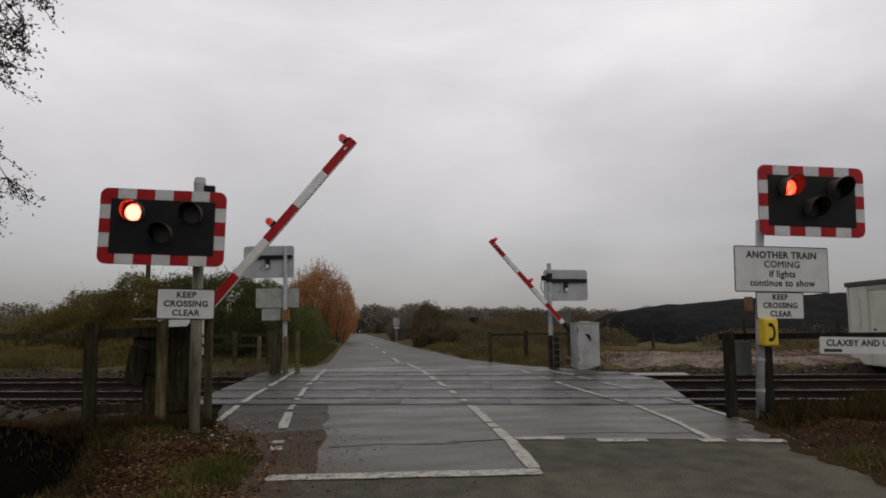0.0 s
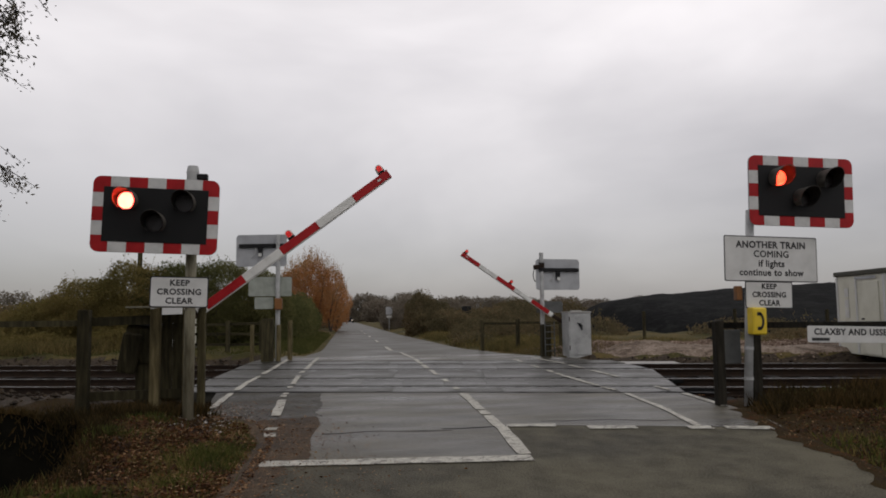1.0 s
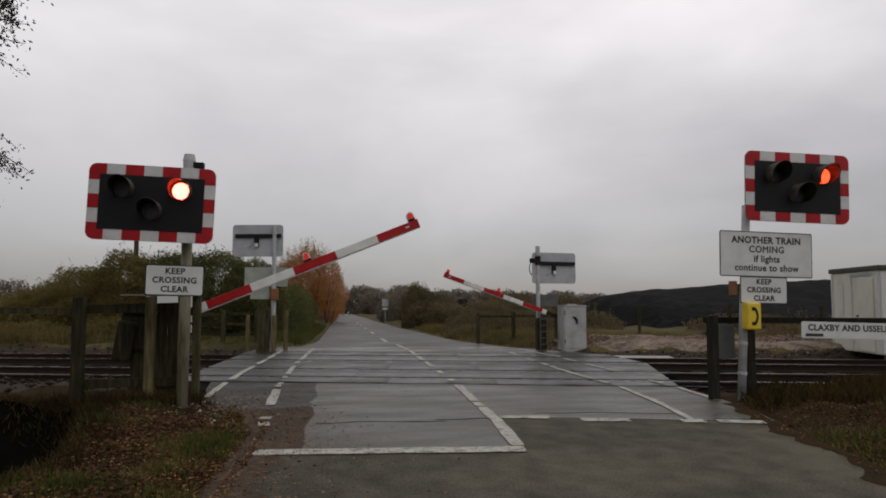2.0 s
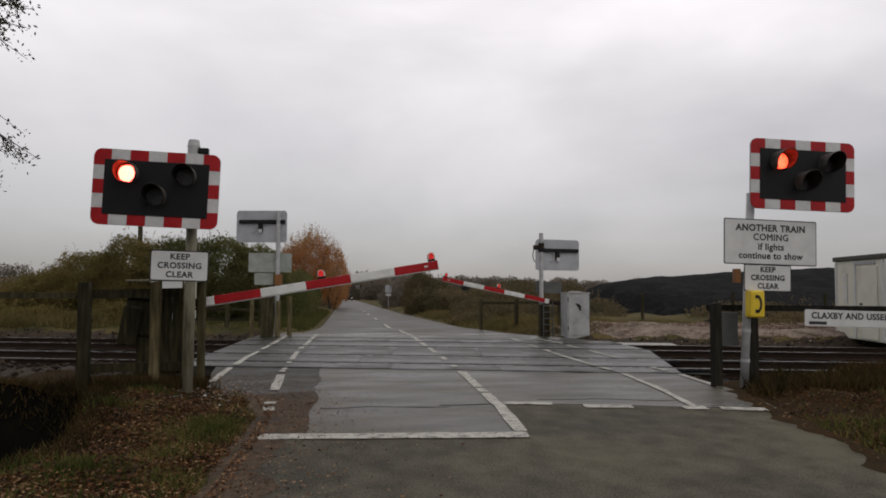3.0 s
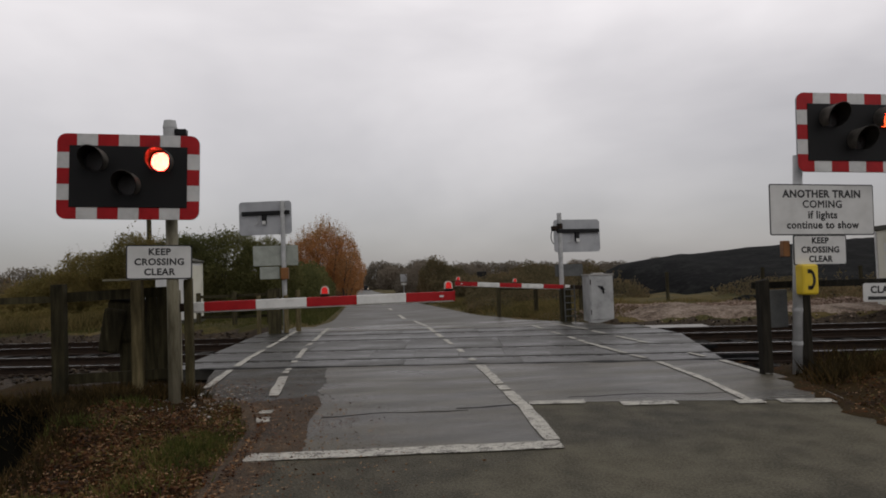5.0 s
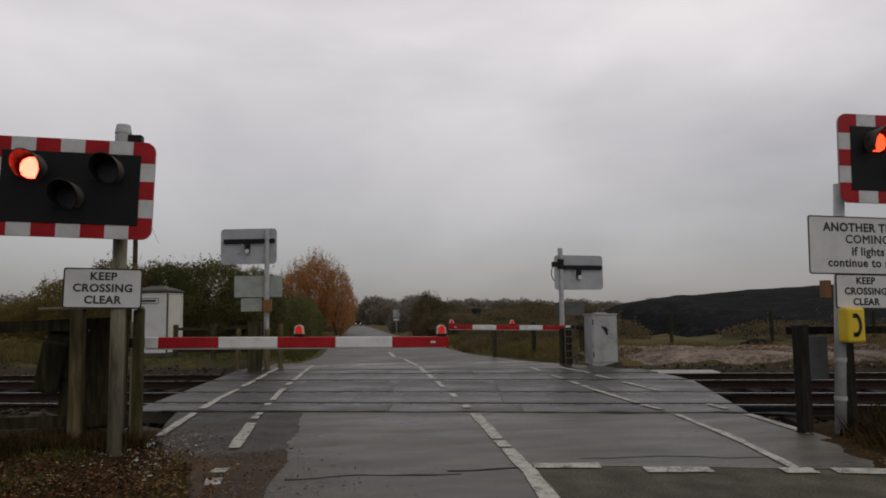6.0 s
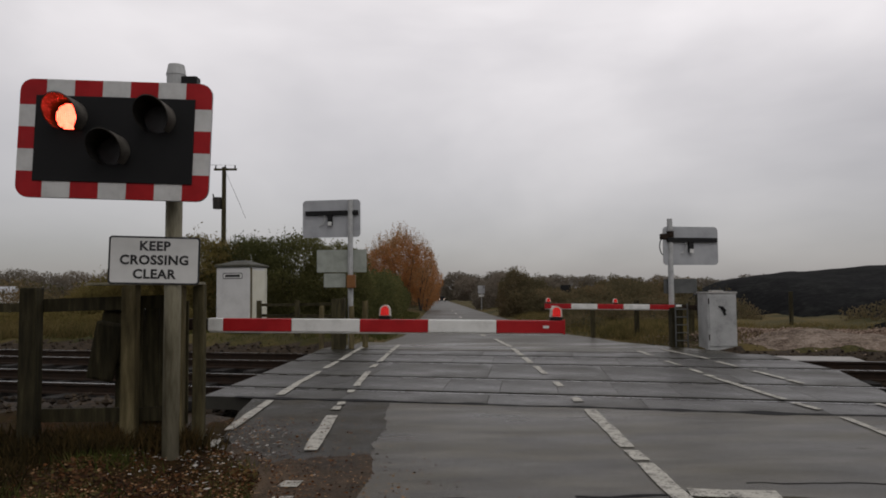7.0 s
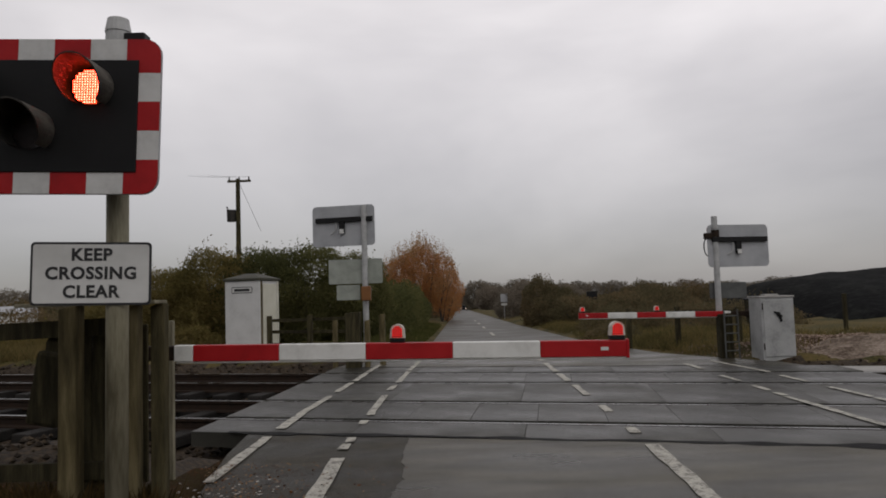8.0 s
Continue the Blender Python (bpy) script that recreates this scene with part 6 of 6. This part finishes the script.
grass_tufts("verge_moss", 3500, lambda rng, n: (-2.72 + rng.normal(size=n) * 0.13, 0.75 + rng.normal(size=n) * 0.38), 0.05, "green grassy patch at the road edge", 65, "green_grass")
grass_tufts("verge_grass", 6500, clumps(2.6, 6.5, -3.0, 3.0, 26, 0.2), 0.10, "green tufts of grass beside the road", 52)
grass_tufts("tall_grass", 34000, clumps(-24, -9.6, 16.5, 21.5, 260, 0.45), 0.42, "tall golden dead grass and reeds beyond the tracks", 58, "dry_grass")
grass_tufts("tall_grass", 9000, clumps(-60, -16, 22, 40, 200, 0.9), 0.8, "golden dead grass in the field", 59, "dry_grass")
grass_tufts("rough_grass", 16000, clumps(-16, -3.2, 13.8, 20.5, 200, 0.4), 0.10, "rough damp grass beyond the tracks", 53, "green_grass")
grass_tufts("rough_grass", 7000, clumps(6.5, 20, 13.3, 17.2, 90, 0.4), 0.15, "brown weeds about the rubble", 57, "dry_grass")
grass_tufts("rough_grass", 9000, clumps(2.6, 7.5, 13.5, 22, 90, 0.35), 0.2, "rough grass behind the far cabinet", 54, "dry_grass")
grass_tufts("rough_grass", 14000, clumps(-4.6, -2.7, 16, 44, 110, 0.4), 0.2, "grassy verge along the far road", 55, "green_grass")
grass_tufts("rough_grass", 12000, clumps(2.2, 4.5, 16, 44, 110, 0.4), 0.22, "brownish verge along the far road", 56, "dry_grass")


bm = bmesh.new()
box(bm, (-3.80, 4.12, 0.56), (0.042, 0.05, 1.36), bevel=0.006)
tagged(mesh_ob("barrier_guard_post", bm, M["pole"]), "narrow pale guard post beside the barrier machine", "post")


# ---- overhanging tree ----
def overhanging_tree():
    rng = np.random.default_rng(61)
    t = thing("overhanging_tree", Matrix.Identity(4), "tree with thin drooping branches and small dark leaves", "tree")
    bm = bmesh.new()
    z0 = float(terrain(-8.0, -0.6)) - 0.2
    tube(bm, (-8.0, -0.6, z0), (-7.8, -0.7, 2.2), 0.24, 0.19, 12)
    tube(bm, (-7.8, -0.7, 2.2), (-7.3, -0.8, 5.2), 0.19, 0.12, 12)
    part("trunk", bm, M["bark"], t)
    leaves, bm = [], bmesh.new()
    tips = [(-4.02, -0.9, 3.45), (-3.92, -1.0, 3.7), (-4.15, -1.1, 3.0), (-4.05, -0.9, 2.38), (-4.12, -1.1, 2.1), (-4.3, -0.7, 3.2), (-4.05, -1.2, 4.1), (-4.3, -1.0, 2.55), (-4.35, -0.8, 1.95), (-4.2, -0.6, 3.9), (-4.1, -1.0, 3.3), (-4.25, -0.9, 3.55), (-4.2, -1.1, 2.3), (-4.0, -0.8, 3.95), (-4.12, -0.9, 2.7), (-4.2, -1.0, 1.7), (-4.06, -1.05, 3.15), (-4.3, -0.8, 2.2), (-4.1, -0.7, 3.6), (-4.22, -1.0, 2.85)]
    for tx, ty, tz in tips:
        p0 = Vector((-7.5, -0.75, rng.uniform(4.2, 5.2)))
        p2 = Vector((tx - (0.03 if tz < 2.5 else 0.16 if tz < 3.1 else 0.0), ty, tz))
        p1 = (p0 + p2) / 2 + Vector((0.2, 0, 1.1))
        prev = None
        for i in range(17):
            s = i / 16
            q = p0 * (1 - s) ** 2 + p1 * 2 * s * (1 - s) + p2 * s * s
            if prev is not None:
                tube(bm, prev, q, 0.030 * (1 - s) + 0.004, 0.030 * (1 - s) + 0.003, 5, caps=False)
            if s > 0.55:
                for k in range(8):
                    e = q + Vector((np.clip(rng.normal(), -1.4, 1.3) * 0.15, rng.normal() * 0.16, -abs(rng.normal()) * 0.14 + 0.03))
                    tube(bm, q, e, 0.004, 0.002, 4, caps=False)
                    for j in range(20):
                        w = q.lerp(e, rng.uniform(0.3, 1.1))
                        leaves.append((w.x + rng.normal() * 0.03, w.y + rng.normal() * 0.03, w.z + rng.normal() * 0.03))
            prev = q
    part("branch_work", bm, M["bark"], t)["kind"] = "stuff"
    cloud_part("foliage", np.array(leaves), 0.0155, rng, M["leaf_near"], t)


overhanging_tree()


# ---- small far things ----
def road_sign_far():
    x, y = 2.3, 62.0
    z = float(terrain(x, y))
    t = thing("road_sign", pose(x, y, z), "small pale road sign on a post beside the far road", "road sign")
    bm = bmesh.new()
    tube(bm, (0, 0, -0.3), (0, 0, 2.1), 0.04, seg=8)
    part("post", bm, M["galv"], t)
    bm = bmesh.new()
    rounded_plate(bm, 0.62, 0.72, 0.03, -0.06, -0.05, 0, 1.8)
    part("plate", bm, M["sign_back"], t)
    bm = bmesh.new()
    rounded_plate(bm, 0.5, 0.2, 0.03, -0.06, -0.05, 0, 1.25)
    part("plate", bm, M["white"], t)


def trackside_box():
    x, y = 6.2, 41.0
    z = float(terrain(x, y))
    t = thing("trackside_post", pose(x, y, z), "dark green trackside box on a short post", "box")
    bm = bmesh.new()
    box(bm, (0, 0, 0.6), (0.16, 0.16, 1.5), bevel=0.01)
    part("post", bm, M["timber_dark"], t)
    bm = bmesh.new()
    box(bm, (0, 0, 1.5), (0.6, 0.3, 0.5), bevel=0.03)
    part("case", bm, M["black"], t)


def far_car():
    x, y = -0.9, 190.0
    z = float(fall(y))
    t = thing("car", pose(x, y, z), "dark car far down the road with headlights on", "car")
    bm = bmesh.new()
    box(bm, (0, 0, 0.62), (1.75, 4.2, 0.7), bevel=0.15)
    box(bm, (0, 0.3, 1.18), (1.45, 2.2, 0.5), bevel=0.18)
    part("body", bm, M["black"], t)
    for sx in (-0.6, 0.6):
        bm = bmesh.new()
        tube(bm, (sx, -2.14, 0.68), (sx, -2.08, 0.68), 0.09, seg=12)
        part("headlight", bm, M["headlamp"], t, "glowing headlight")
        for yy in (-1.3, 1.3):
            bm = bmesh.new()
            tube(bm, (sx * 1.3 - 0.1, yy, 0.32), (sx * 1.3 + 0.1, yy, 0.32), 0.33, seg=14)
            part("wheel", bm, M["text"], t)


road_sign_far()
trackside_box()
far_car()


motions()
